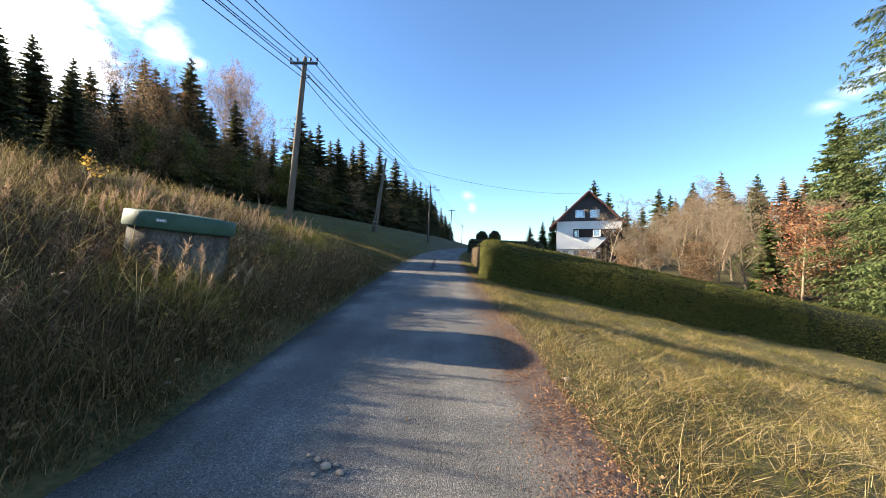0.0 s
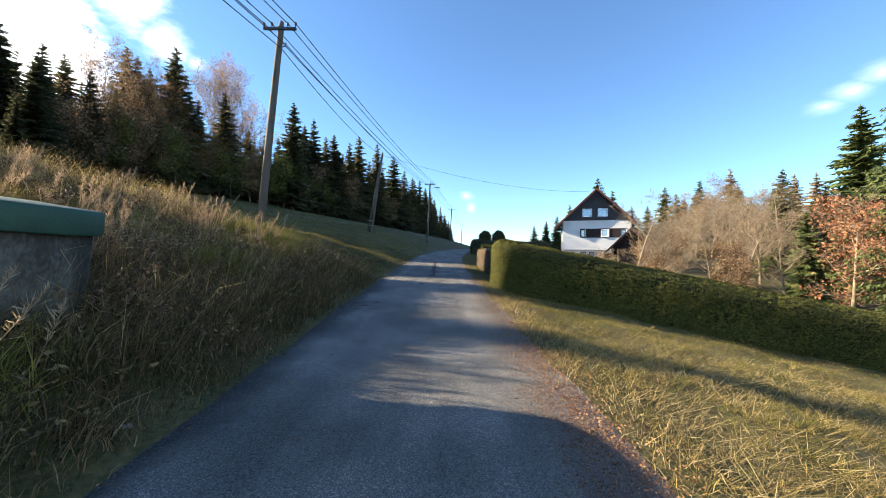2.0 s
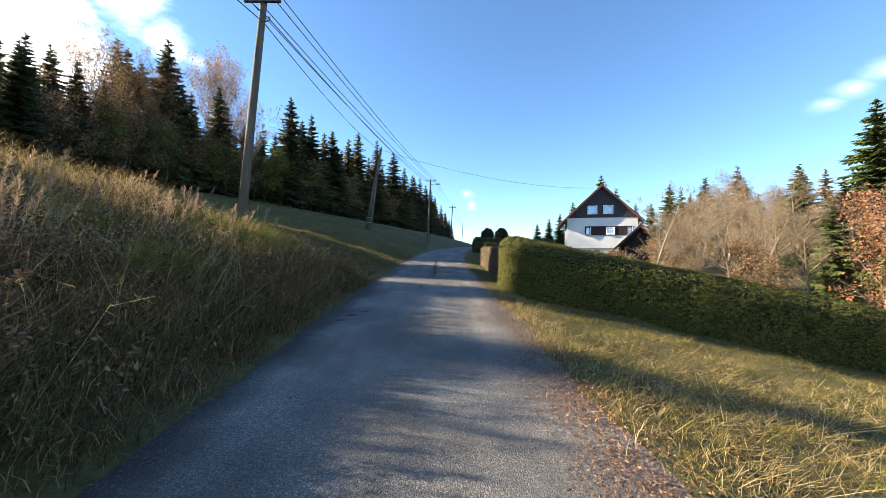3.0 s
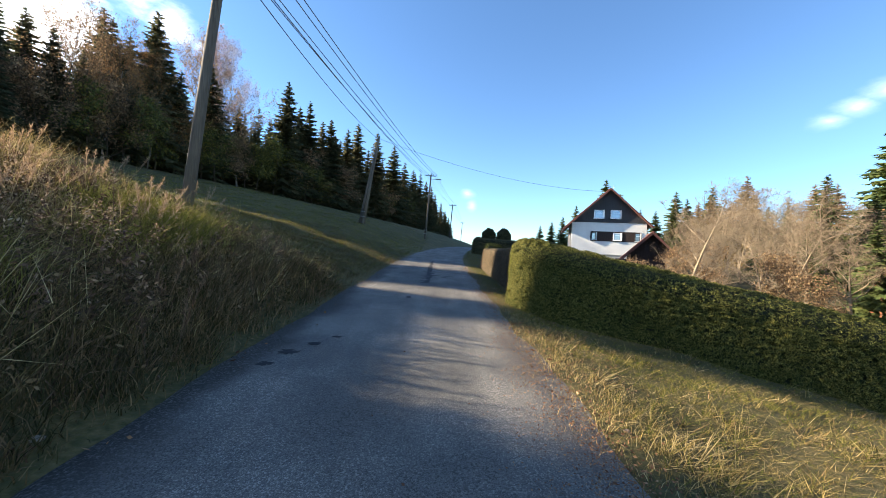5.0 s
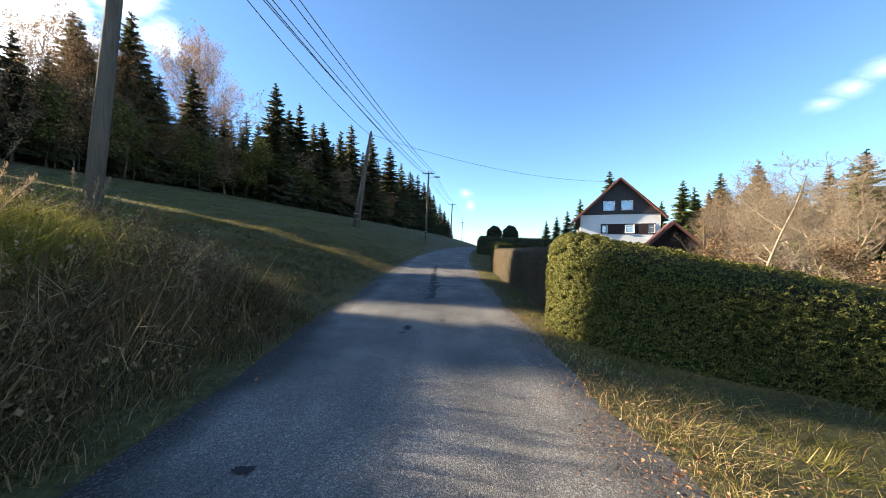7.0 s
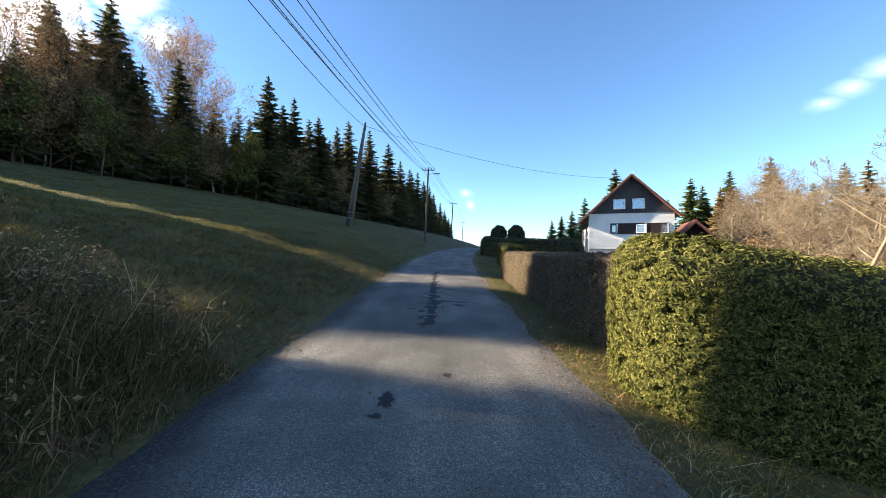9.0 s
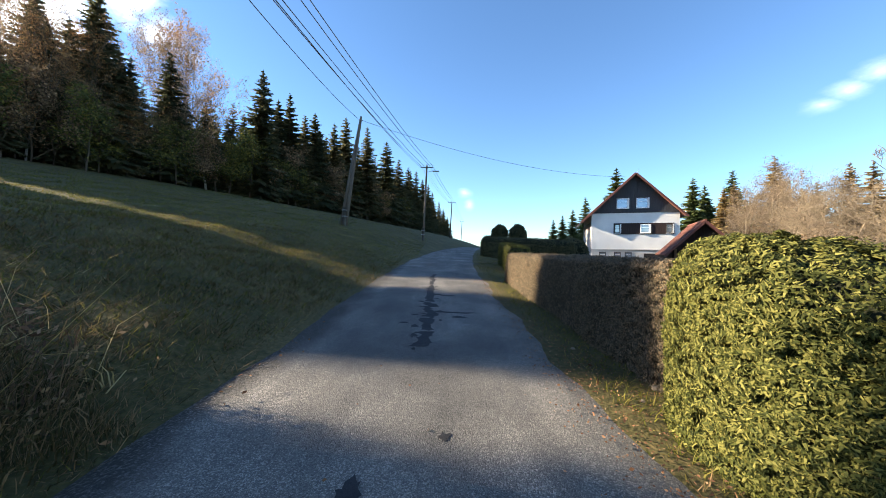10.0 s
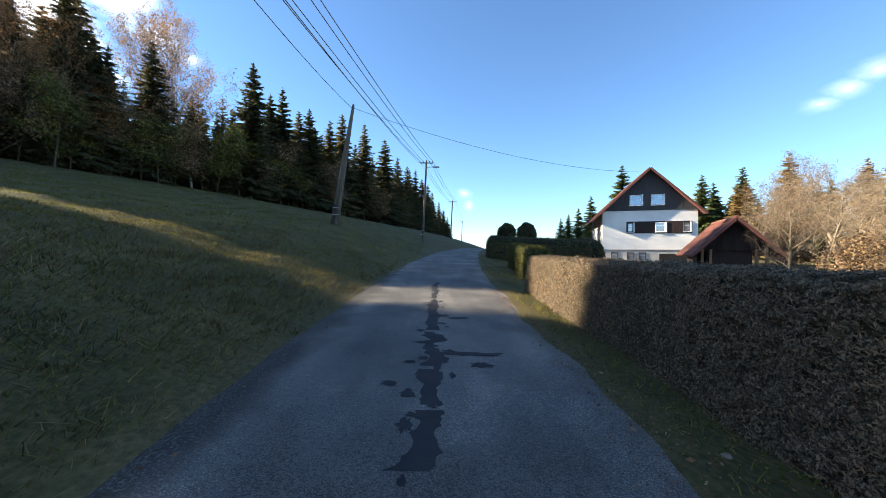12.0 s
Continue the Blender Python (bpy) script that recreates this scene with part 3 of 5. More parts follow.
def house():
    t = thing("house", (18.5, 56.0, HOUSE_Z), "white rendered house with dark clad gable and red roof", "house")
    t.rotation_euler = (0, 0, -radians(17.8))
    W, D = 9.5, 10.5
    z1, z2, z3 = 1.7, 6.15, 10.75
    slope = (z3 - z2) / (W / 2)
    part("basement_wall", box((0.03, 0.03, -1.5), (W - 0.03, D - 0.03, z1)), M_GREYRENDER, t, "grey rendered basement wall")
    part("wall", box((0, 0, z1), (W, D, z2)), M_RENDER, t, "white rendered wall")
    part("side_wall", box((-0.02, 0.25, z1), (0.0, D, z2 - 1.0)), M_GREYRENDER, t, "grey side wall")
    part("gable", gable_bm(W, z2 + 0.02, z3 - 0.1, -0.06, D, z2 + 0.002), M_CLAD, t, "dark board-clad gable")
    for k in range(30):
        x = 0.15 + k * (W - 0.3) / 30
        h = z2 + slope * min(x, W - x) - 0.1
        if h > z2 + 0.2:
            part("cladding_board", box((x, -0.085, z2), (x + 0.25, -0.06, h)), M_CLAD, t)
    front = 0.85
    for side in (-1, 1):
        over = 1.15 if side < 0 else 0.55
        xe = -over if side < 0 else W + over
        rf = part("roof", roof_slab(xe, z2 - slope * over, W / 2, z3, -front, D + 0.5, 0.12), M_ROOFRED, t, "faded red roof slope")
        roof_ribs(rf, xe, z2 - slope * over, W / 2, z3, -front, D + 0.5, 0.12, 26, 0.035)
        gut = tube([(xe, -front, z2 - slope * over + 0.02), (xe, D + 0.5, z2 - slope * over + 0.02)], [0.07, 0.07], 8)
        part("gutter", gut, M_DARKSTEEL, rf)
        bm = roof_slab(xe, z2 - slope * over - 0.14, W / 2, z3 - 0.14, -front - 0.03, -front + 0.03, 0.2)
        part("bargeboard", bm, M_BARGE, rf, "reddish brown bargeboard")
    for x in (2.8, 4.95):
        house_window(t, x, z2 + 0.55, 1.25, 1.2, -0.09, M_WHITE)
    part("panel", box((2.5, -0.05, 3.55), (8.95, -0.003, 4.9), 0.01), M_BROWNCLAD, t, "dark wooden panel band between windows")
    for x, w, tone in ((2.6, 0.6, M_DARKSTEEL), (5.4, 1.0, M_WHITE), (8.1, 0.65, M_DARKSTEEL)):
        house_window(t, x, 3.7, w, 1.05, -0.055, tone)
    for x in (0.9, 2.55, 3.75):
        house_window(t, x, 0.55, 0.75, 0.85, 0.02, M_DARKSTEEL, False)
    part("garage_door", box((5.8, -0.04, -1.2), (8.8, 0.02, 1.25), 0.01), M_DARK, t, "dark garage door")
    part("cornice", box((-0.03, -0.05, z1 - 0.05), (W + 0.03, 0.0, z1 + 0.04)), M_GREYRENDER, t)
    pole = tube([(W / 2 + 0.6, 1.0, z3 - 0.5), (W / 2 + 0.6, 1.0, z3 + 0.9)], [0.03, 0.03], 6)
    part("antenna", pole, M_STEEL, t)
    return t


HOUSE = house()
wire(P2[2] - Vector((0, 0, 0.3)), (21.9, 54.5, 11.2), 1.1, "service cable sagging from braced pole to house", 0.016)


def garden_shed():
    t = thing("garden_shed", (18.8, 41.4, 0.0), "dark brown wooden carport with red ribbed roof", "shed")
    t.rotation_euler = (0, 0, -radians(26))
    W, D, ez, rz = 4.0, 5.0, 2.5, 4.55
    slope = (rz - ez) / (W / 2)
    part("gable", gable_bm(W, ez, rz - 0.05, 0.0, 0.12, ez - 0.25), M_BROWNCLAD, t, "dark brown boarded gable")
    for k in range(20):
        x = 0.12 + k * (W - 0.24) / 20
        h = ez + slope * min(x, W - x) - 0.1
        part("board", box((x, -0.025, ez - 0.2), (x + 0.28, 0.0, h)), M_BROWNCLAD, t)
    part("back_wall", box((0.1, D - 0.2, -1.2), (W - 0.1, D - 0.05, ez)), M_BROWNCLAD, t)
    part("side_wall", box((0.1, 1.2, -1.2), (0.25, D - 0.2, ez)), M_BROWNCLAD, t)
    part("inner_wall", box((0.5, 0.15, -1.2), (W - 0.9, 0.3, ez - 0.2)), M_BROWNCLAD, t)
    for x in (0.1, 0.6, W - 0.8, W - 0.25):
        part("post", box((x, -0.1, -1.2), (x + 0.16, 0.06, ez - 0.1), 0.01), M_WOOD, t)
    for x0, side in ((-0.6, 1), (W + 0.6, -1)):
        rf = part("roof", roof_slab(x0, ez - slope * 0.6, W / 2, rz, -0.9, D + 0.4, 0.08), M_ROOFRED, t, "red ribbed roof slope")
        roof_ribs(rf, x0, ez - slope * 0.6, W / 2, rz, -0.9, D + 0.4, 0.08, 22, 0.03)
        part("bargeboard", roof_slab(x0, ez - slope * 0.6 - 0.12, W / 2, rz - 0.12, -0.94, -0.88, 0.2), M_BARGE, t)
    part("ridge_cap", tube([(W / 2, -0.92, rz + 0.1), (W / 2, D + 0.4, rz + 0.1)], [0.1, 0.1], 8), M_ROOFRED, t)
    return t


garden_shed()

# ---- water tank by the lane ----


def water_tank():
    t = thing("water_tank", on_land(-4.75, 6.15, 0.1), "round concrete well shaft with dark green plastic lid", "tank")
    t.rotation_euler = (0, radians(7), 0)
    top = 2.15 - t.location.z
    part("shaft", tube([(0, 0, -0.5), (0, 0, top * 0.5), (0, 0, top - 0.27)], [0.74, 0.735, 0.73], 40), M_OLDCONCRETE, t, "stained concrete shaft ring", True)
    bm = bmesh.new()
    add_tube(bm, [(0, 0, top - 0.27), (0, 0, top - 0.265), (0, 0, top - 0.25), (0, 0, top - 0.03), (0, 0, top - 0.008), (0, 0, top), (0, 0, top + 0.03)], [0.75, 0.8, 0.81, 0.80, 0.79, 0.765, 0.25], 48)
    lid = part("lid", bm, M_GREENPAINT, t, "dark green lid with rounded rim", True)
    plate = box((-0.07, -0.012, -0.025), (0.07, 0.0, 0.025), 0.004, Matrix.Rotation(0.3, 4, "Z") @ Matrix.Translation((0, -0.806, top - 0.13)))
    sign = part("label_plate", plate, M_STEEL, lid, "small grey label plate")
    for k in range(3):
        x = -0.045 + k * 0.032
        part("lettering", box((x, -0.016, -0.01), (x + 0.022, -0.012, 0.01), 0, Matrix.Rotation(0.3, 4, "Z") @ Matrix.Translation((0, -0.806, top - 0.13))), M_WHITE, sign)
    return t


water_tank()

# ---- trees ----


def spruce_mesh(seed, height, radius, whorls, material, droop=0.35, bare=0.06, density=1.0, spray=0.27):
    """Crown of a spruce: drooping boughs with hanging sprays, in whorls up the trunk."""
    rng = np.random.default_rng(seed)
    V, F = [], []

    def quad(a, b, c, d):
        k = len(V)
        V.extend((a, b, c, d))
        F.append((k, k + 1, k + 2, k + 3))

    for w in range(whorls):
        h = bare + (1 - bare) * (w / whorls) ** 0.92
        reach = radius * (1 - h) ** 0.78 * (0.6 + 0.4 * min(1, h / 0.12)) + 0.12
        count = max(4, int((5 + 6 * (1 - h)) * density))
        turn = rng.uniform(0, 6.28)
        for b in range(count):
            a = turn + 6.28 * b / count + rng.normal(0, 0.18)
            r = reach * rng.uniform(0.62, 1.16)
            z0 = h * height + rng.normal(0, 0.012 * height)
            out = np.array([math.cos(a), math.sin(a), 0])
            side = np.array([-out[1], out[0], 0])
            lift = 0.5 * (h - 0.35)
            steps = 3 + int(r * 1.6 * (0.27 / spray) ** 0.5)
            prev = None
            for s in range(steps + 1):
                u = s / steps
                p = out * (r * u) + np.array([0, 0, z0 + r * (lift * u - droop * u * u + 0.14 * u ** 4)])
                if prev is not None:
                    wd = (0.14 + spray * r * (1 - u * 0.75)) * rng.uniform(0.7, 1.25)
                    down = np.array([0, 0, -1.0])
                    for sg in (-1, 1):
                        tip = prev + (p - prev) * 1.35 + side * sg * wd + down * wd * rng.uniform(0.25, 0.75)
                        quad(prev, p, tip + (p - prev) * 0.15, prev + side * sg * wd * 0.55 + down * wd * 0.3)
                    hang = wd * rng.uniform(0.5, 1.1)
                    quad(prev, p, p + down * hang * 0.5 + side * rng.normal(0, 0.05), prev * 0.6 + p * 0.4 + down * hang)
                prev = p
            quad(prev, prev + out * 0.12 * r + side * 0.02, prev + out * 0.2 * r - np.array([0, 0, 0.02]), prev - side * 0.06 * r)
    for k in range(5):
        a = k * 1.257
        o = np.array([math.cos(a), math.sin(a), 0]) * 0.1
        quad(np.array([0, 0, height * 0.955]), o + np.array([0, 0, height * 0.95]), np.array([0, 0, height * 1.01]), np.array([0, 0, height * 0.99]))
    return raw_mesh("spruce_crown", V, F, material)


def spruce(seed, height, radius, material, label, category="spruce", whorls=26, bare=0.06, group="", density=1.0, spray=0.27):
    t = thing("spruce_tree", (0, 0, 0), label, category, group)
    part("trunk", tube([(0, 0, -0.5), (0.02, 0, height * 0.4), (0, 0.02, height * 0.98)], [height * 0.013, height * 0.009, 0.02], 8), M_BARK, t, smooth=True)
    part("crown", spruce_mesh(seed, height, radius, whorls, material, bare=bare, density=density, spray=spray), material, t)
    return t


def limb_set(seed, height, spread, levels, trunk_r, lean=0.0, first=0.25, kids=(7, 5, 4), upward=0.55):
    """Branches of a bare broadleaf tree: a list of (points, radii, level)."""
    rng = np.random.default_rng(seed)
    out = []

    def grow(p, way, length, r, level):
        pts, rad = [np.array(p)], [r]
        steps = 6 if level == 0 else 4
        for s in range(steps):
            way = way + rng.normal(0, 0.10 + 0.05 * level, 3) + np.array([0, 0, 0.05 * level])
            way = way / np.linalg.norm(way)
            pts.append(pts[-1] + way * length / steps)
            rad.append(r * (1 - 0.8 * (s + 1) / steps))
        out.append((pts, rad, level))
        if level + 1 < levels:
            n = kids[min(level, len(kids) - 1)]
            for k in range(n):
                u = (first if level == 0 else 0.2) + (1 - (first if level == 0 else 0.2)) * (k + rng.uniform(0, 0.9)) / n
                i = min(int(u * steps), steps - 1)
                f = u * steps - i
                q = pts[i] * (1 - f) + pts[i + 1] * f
                a = rng.uniform(0, 6.28)
                d = np.array([math.cos(a), math.sin(a), 0]) * spread + way * (1 - spread) + np.array([0, 0, upward * (1 - spread)])
                d = d / np.linalg.norm(d)
                grow(q, d, length * rng.uniform(0.38, 0.6) * (1.15 - 0.6 * u), max(r * 0.5 * (1 - 0.6 * u), 0.004), level + 1)

    grow((0, 0, -0.3), np.array([lean, 0, 1.0]), height, trunk_r, 0)
    return out


def leaf_mesh(name, centres, size, rng, material, flat=0.0, slim=0.55):
    """Small folded leaves, one quad each, at the given places."""
    n = len(centres)
    a = rng.normal(0, 1, (n, 3))
    a[:, 2] *= 1 - flat
    a /= np.linalg.norm(a, axis=1)[:, None]
    b = np.cross(a, rng.normal(0, 1, (n, 3)))
    b /= np.linalg.norm(b, axis=1)[:, None]
    s = size * rng.uniform(0.6, 1.3, (n, 1))
    V = np.stack([centres - a * s, centres - b * s * slim, centres + a * s, centres + b * s * slim], 1).reshape(-1, 3)
    F = np.arange(n * 4).reshape(n, 4)
    return raw_mesh(name, V, F, material)


def broadleaf(seed, height, spread, trunk_r, bark, leaf, leaves, leaf_size, label, category, levels=4, first=0.25, kids=(9, 6, 4), lean=0.0, upward=0.55, group="", scatter=0.25, slim=0.55):
    t = thing(category.replace(" ", "_"), (0, 0, 0), label, category, group)
    rng = np.random.default_rng(seed + 50)
    limbs = limb_set(seed, height, spread, levels, trunk_r, lean, first, kids, upward)
    trunk, boughs = bmesh.new(), bmesh.new()
    ends = []
    for pts, rad, level in limbs:
        add_tube(trunk if level == 0 else boughs, pts, [max(r, 0.006) for r in rad], 8 if level == 0 else (5 if level == 1 else 3), cap=False)
        if level >= 2 or (level == 1 and levels < 3):
            ends.extend(pts[1:])
    part("trunk", trunk, bark, t, smooth=True)
    part("bough_work", boughs, M_FINE if bark is M_BIRCH else bark, t, smooth=True)
    if leaves and ends:
        ends = np.array(ends)
        c = ends[rng.integers(0, len(ends), leaves)] + rng.normal(0, scatter, (leaves, 3))
        part("foliage", leaf_mesh("foliage", c, leaf_size, rng, leaf, 0.0, slim), leaf, t)
    return t


USED = set()


def plant(proto, x, y, size=1.0, turn=0.0, lean=0.0, sink=0.1):
    """Sets out a tree; the first of its kind is the prototype itself."""
    m = Matrix.Translation(on_land(x, y, sink)) @ Matrix.Rotation(turn, 4, "Z") @ Matrix.Rotation(lean, 4, "X") @ Matrix.Scale(size, 4)
    c = copy_thing(proto, m) if proto.name in USED else proto
    USED.add(proto.name)
    c.matrix_basis = m
    return c


def settle(ob, x, y, size=1.0, turn=0.0):
    return plant(ob, x, y, size, turn)


rnd = random.Random(7)
dark_label = "tall dark green spruce at the forest edge"
SPRUCES = [spruce(11, 22, 5.2, M_NEEDLE, dark_label, whorls=38, density=1.2, spray=0.34, group="spruces of the forest edge"),
           spruce(12, 20, 4.5, M_NEEDLE, dark_label, whorls=36, density=1.2, spray=0.34, group="spruces of the forest edge"),
           spruce(13, 24, 5.0, M_NEEDLE, dark_label, whorls=40, density=1.2, spray=0.34, bare=0.12, group="spruces of the forest edge"),
           spruce(14, 18, 4.6, M_NEEDLE, dark_label, whorls=34, density=1.2, spray=0.34, group="spruces of the forest edge")]
INNER = [spruce(18, 20, 4.2, M_NEEDLE, "dark spruce standing inside the wood", whorls=25, bare=0.03, group="spruces inside the wood", density=0.8, spray=0.36),
         spruce(19, 20, 3.8, M_NEEDLE, "dark spruce standing inside the wood", whorls=25, bare=0.04, group="spruces inside the wood", density=0.8, spray=0.36)]
BIRCHES = [broadleaf(21, 21, 0.55, 0.17, M_BIRCH, M_LEAF_ORANGE, 6500, 0.1, "slender birch with thin orange autumn leaves", "birch tree", kids=(22, 6, 4), first=0.3, upward=0.9, group="birches in the forest edge"),
           broadleaf(22, 19, 0.55, 0.16, M_BIRCH, M_LEAF_BROWN, 6500, 0.1, "half-bare birch with brown autumn leaves", "birch tree", kids=(22, 6, 4), first=0.25, upward=0.9, group="birches in the forest edge")]
UNDER = [broadleaf(31, 8, 0.7, 0.1, M_BARK, M_LEAF_GREEN, 3000, 0.16, "bushy young tree with yellowing green leaves", "young tree", kids=(12, 5, 3), first=0.08, group="young trees along the wood", scatter=0.45),
         broadleaf(32, 9, 0.65, 0.1, M_BARK, M_LEAF_BROWN, 3000, 0.16, "bushy young tree with brown autumn leaves", "young tree", kids=(12, 5, 3), first=0.08, group="young trees along the wood", scatter=0.45)]

MIXED = [broadleaf(33, 13, 0.6, 0.13, M_BARK, M_LEAF_BROWN, 4200, 0.1, "half-bare tree with thin brown autumn leaves at the wood", "autumn tree", kids=(14, 5, 3), first=0.14, group="brown trees along the wood", scatter=0.45),
         broadleaf(34, 13, 0.55, 0.12, M_BARK, M_LEAF_ORANGE, 3600, 0.09, "slender tree with sparse rusty autumn leaves at the wood", "autumn tree", kids=(15, 5, 3), first=0.2, group="brown trees along the wood", scatter=0.4, upward=0.8)]


def edge_line(y):
    return float(np.interp(y, [-60, 20, 45, 63, 66, 90, 118, 150, 216, 300], [-36, -36, -35.5, -31, -27.5, -17, -8, -3.5, 5, 12]))


# front trees of the wood: place, full height, kind
FRONT = [(-42, 41, 13.5, "s"), (-40.5, 45, 13, "b"), (-39, 46.5, 16.4, "s"), (-43, 53, 17, "s"), (-36.5, 52, 14.5, "s"), (-34.6, 58.5, 17.5, "b"), (-38, 69, 22, "b"), (-32.2, 60.5, 18.0, "b"), (-36.8, 50, 20, "s"), (-43.6, 50, 18.5, "s"), (-38, 48, 12.5, "b"), (-40, 51, 14, "b"), (-37, 44, 11.5, "b"),
         (-27.8, 66, 20, "s"), (-26.5, 73, 19.5, "s"), (-23.6, 77, 18, "s"), (-21.5, 82, 18, "s"), (-20.3, 86, 21, "s"), (-16.7, 90, 21, "s"), (-13.8, 99, 21, "s"),
         (-11.5, 106, 18.5, "s"), (-9.5, 112, 18, "s"), (-7.8, 118, 18.5, "s"), (-6.2, 127, 18, "s"), (-4.8, 136, 18, "s"), (-3.5, 149, 17.5, "s"), (-1.0, 165, 16.5, "s"), (1.2, 180, 15.5, "s"), (3.5, 196, 14, "s"), (5.5, 216, 13, "s")]
for i, (x, y, h, k) in enumerate(FRONT):
    pool = SPRUCES if k == "s" else BIRCHES
    j = i % len(pool)
    hs = (22, 20, 24, 18) if k == "s" else (21, 19)
    plant(pool[j], x, y, h / hs[j], rnd.uniform(0, 6.28), rnd.uniform(-0.02, 0.02))
# the wood behind
y = 36.5
while y < 230:
    step = 3.2 + max(0, y - 60) * 0.03
    for row in range(5 if y < 90 else 4):
        d = 2.6 + row * 3.8 + rnd.uniform(-1.2, 1.2)
        x, yy = edge_line(y) - d, y + rnd.uniform(-1.2, 1.2)
        j = rnd.randrange(4)
        if rnd.random() < 0.2 and row < 2 and 44 < y < 56:
            plant(BIRCHES[rnd.randrange(2)], x, yy, rnd.uniform(0.72, 0.95), rnd.uniform(0, 6.28))
        else:
            h = rnd.uniform(13.5, 18.5) * (1 - 0.15 * (y > 120)) - 0.5 * row
            if yy < 56:
                h *= 0.78
            if 57 < yy < 71:
                h = min(h, 12.5)
            if row == 0:
                plant(SPRUCES[j], x, yy, h / (22, 20, 24, 18)[j], rnd.uniform(0, 6.28), rnd.uniform(-0.02, 0.02))
            else:
                plant(INNER[j % 2], x, yy, h / 20, rnd.uniform(0, 6.28), rnd.uniform(-0.02, 0.02))
    y += step
# young growth along the edge
for k in range(26):
    y = 38 + k * 3.0 + rnd.uniform(-1, 1)
    plant(UNDER[rnd.randrange(2)], edge_line(y) + rnd.uniform(-2.0, 1.2), y, rnd.uniform(0.5, 0.95), rnd.uniform(0, 6.28))
for k in range(13):
    y = 37 + k * 2.0 + rnd.uniform(-0.6, 0.6)
    plant(MIXED[1 if k % 5 == 2 else 0], edge_line(y) - rnd.uniform(-0.6, 3.0), y, (0.78 if k % 4 == 1 else 0.52) * rnd.uniform(0.9, 1.15), rnd.uniform(0, 6.28))
for x, y, size, kind in ((-28.0, 63.5, 1.0, 0), (-30, 62, 0.8, 0), (-25.0, 69.5, 1.0, 1), (-26.5, 68, 0.8, 0), (-22.0, 77, 0.9, 1), (-33, 57, 0.7, 1)):
    plant(UNDER[kind], x, y, size, rnd.uniform(0, 6.28))
# the wood goes on down the slope, thinner, with gaps that let the low sun through
SHADE = [(-35, -12, 9), (-37, -7.5, 8), (-36, -3.0, 8.0), (-36.5, 1.5, 7.6), (-36, 4.4, 7.6), (-36.5, 7.2, 7.1), (-36, 10.4, 4.0), (-36, 12.7, 3.2), (-36.5, 14.8, 9.5), (-36, 16.7, 3.4), (-36.5, 18.6, 4.4), (-36, 20.2, 11.0), (-36, 22.5, 5.9),
         (-36, 24.9, 12), (-36.5, 26.6, 13), (-36, 28.2, 10), (-36, 33.2, 11), (-36, 31.7, 6.5), (-36, 0, 7.4), (-36, 2.9, 7.4), (-36.5, 5.8, 7.3), (-36, 23.7, 9.4), (-36.5, 21.3, 7.7), (-41, 26.0, 14), (-41.5, 28.6, 12), (-42, 35.0, 14), (-46, 26.6, 15), (-46, 28.8, 13), (-47, 36.0, 15)]
for i, (x, y, h) in enumerate(SHADE):
    j = i % 4
    plant(SPRUCES[j], x, y, h / (22, 20, 24, 18)[j], rnd.uniform(0, 6.28))

# ---- trees east of the lane ----
FAR = spruce(15, 18, 4.7, M_NEEDLE_LIGHT, "sunlit green spruce behind the gardens", whorls=36, density=1.3, spray=0.37, group="spruces behind the gardens")
LARCH = spruce(16, 18, 4.2, M_LARCH, "tall larch with rusty brown autumn needles", "larch", whorls=32, group="larches behind the gardens", density=1.3, spray=0.34)
LARCH.name = "larch_tree"
for x, y, h in ((42, 96, 21), (47, 98, 18), (57, 91, 18), (62, 94, 17), (66, 91, 20), (71, 95, 17), (33, 92, 13), (27, 84, 9), (22, 76, 7),
                (15.4, 61, 5), (76, 90, 17), (57.6, 50, 23), (66, 56, 22), (72, 50, 25), (40, 40, 8), (31, 29.5, 6.0), (33.5, 36.7, 10.5), (37, 36, 9), (47, 36, 9), (86, 70, 22), (94, 62, 24), (60, 38, 17), (52, 32, 13), (24.5, 26, 6.2), (80, 86, 17), (62, 72, 13)):
    plant(FAR, x, y, h / 18, rnd.uniform(0, 6.28))
for k in range(46):
    x, y = 46 + 2.2 * k + rnd.uniform(-2, 2), 100 + rnd.uniform(-5, 8) - max(0, k - 14) * 1.3
    plant(FAR if rnd.random() < 0.7 else LARCH, x, y, rnd.uniform(0.6, 0.95), rnd.uniform(0, 6.28))
for x, y, h in ((63, 78, 20), (68, 82, 18), (57, 80, 15), (75, 76, 19), (50, 74, 13), (82, 78, 20)):
    plant(LARCH, x, y, h / 18, rnd.uniform(0, 6.28))


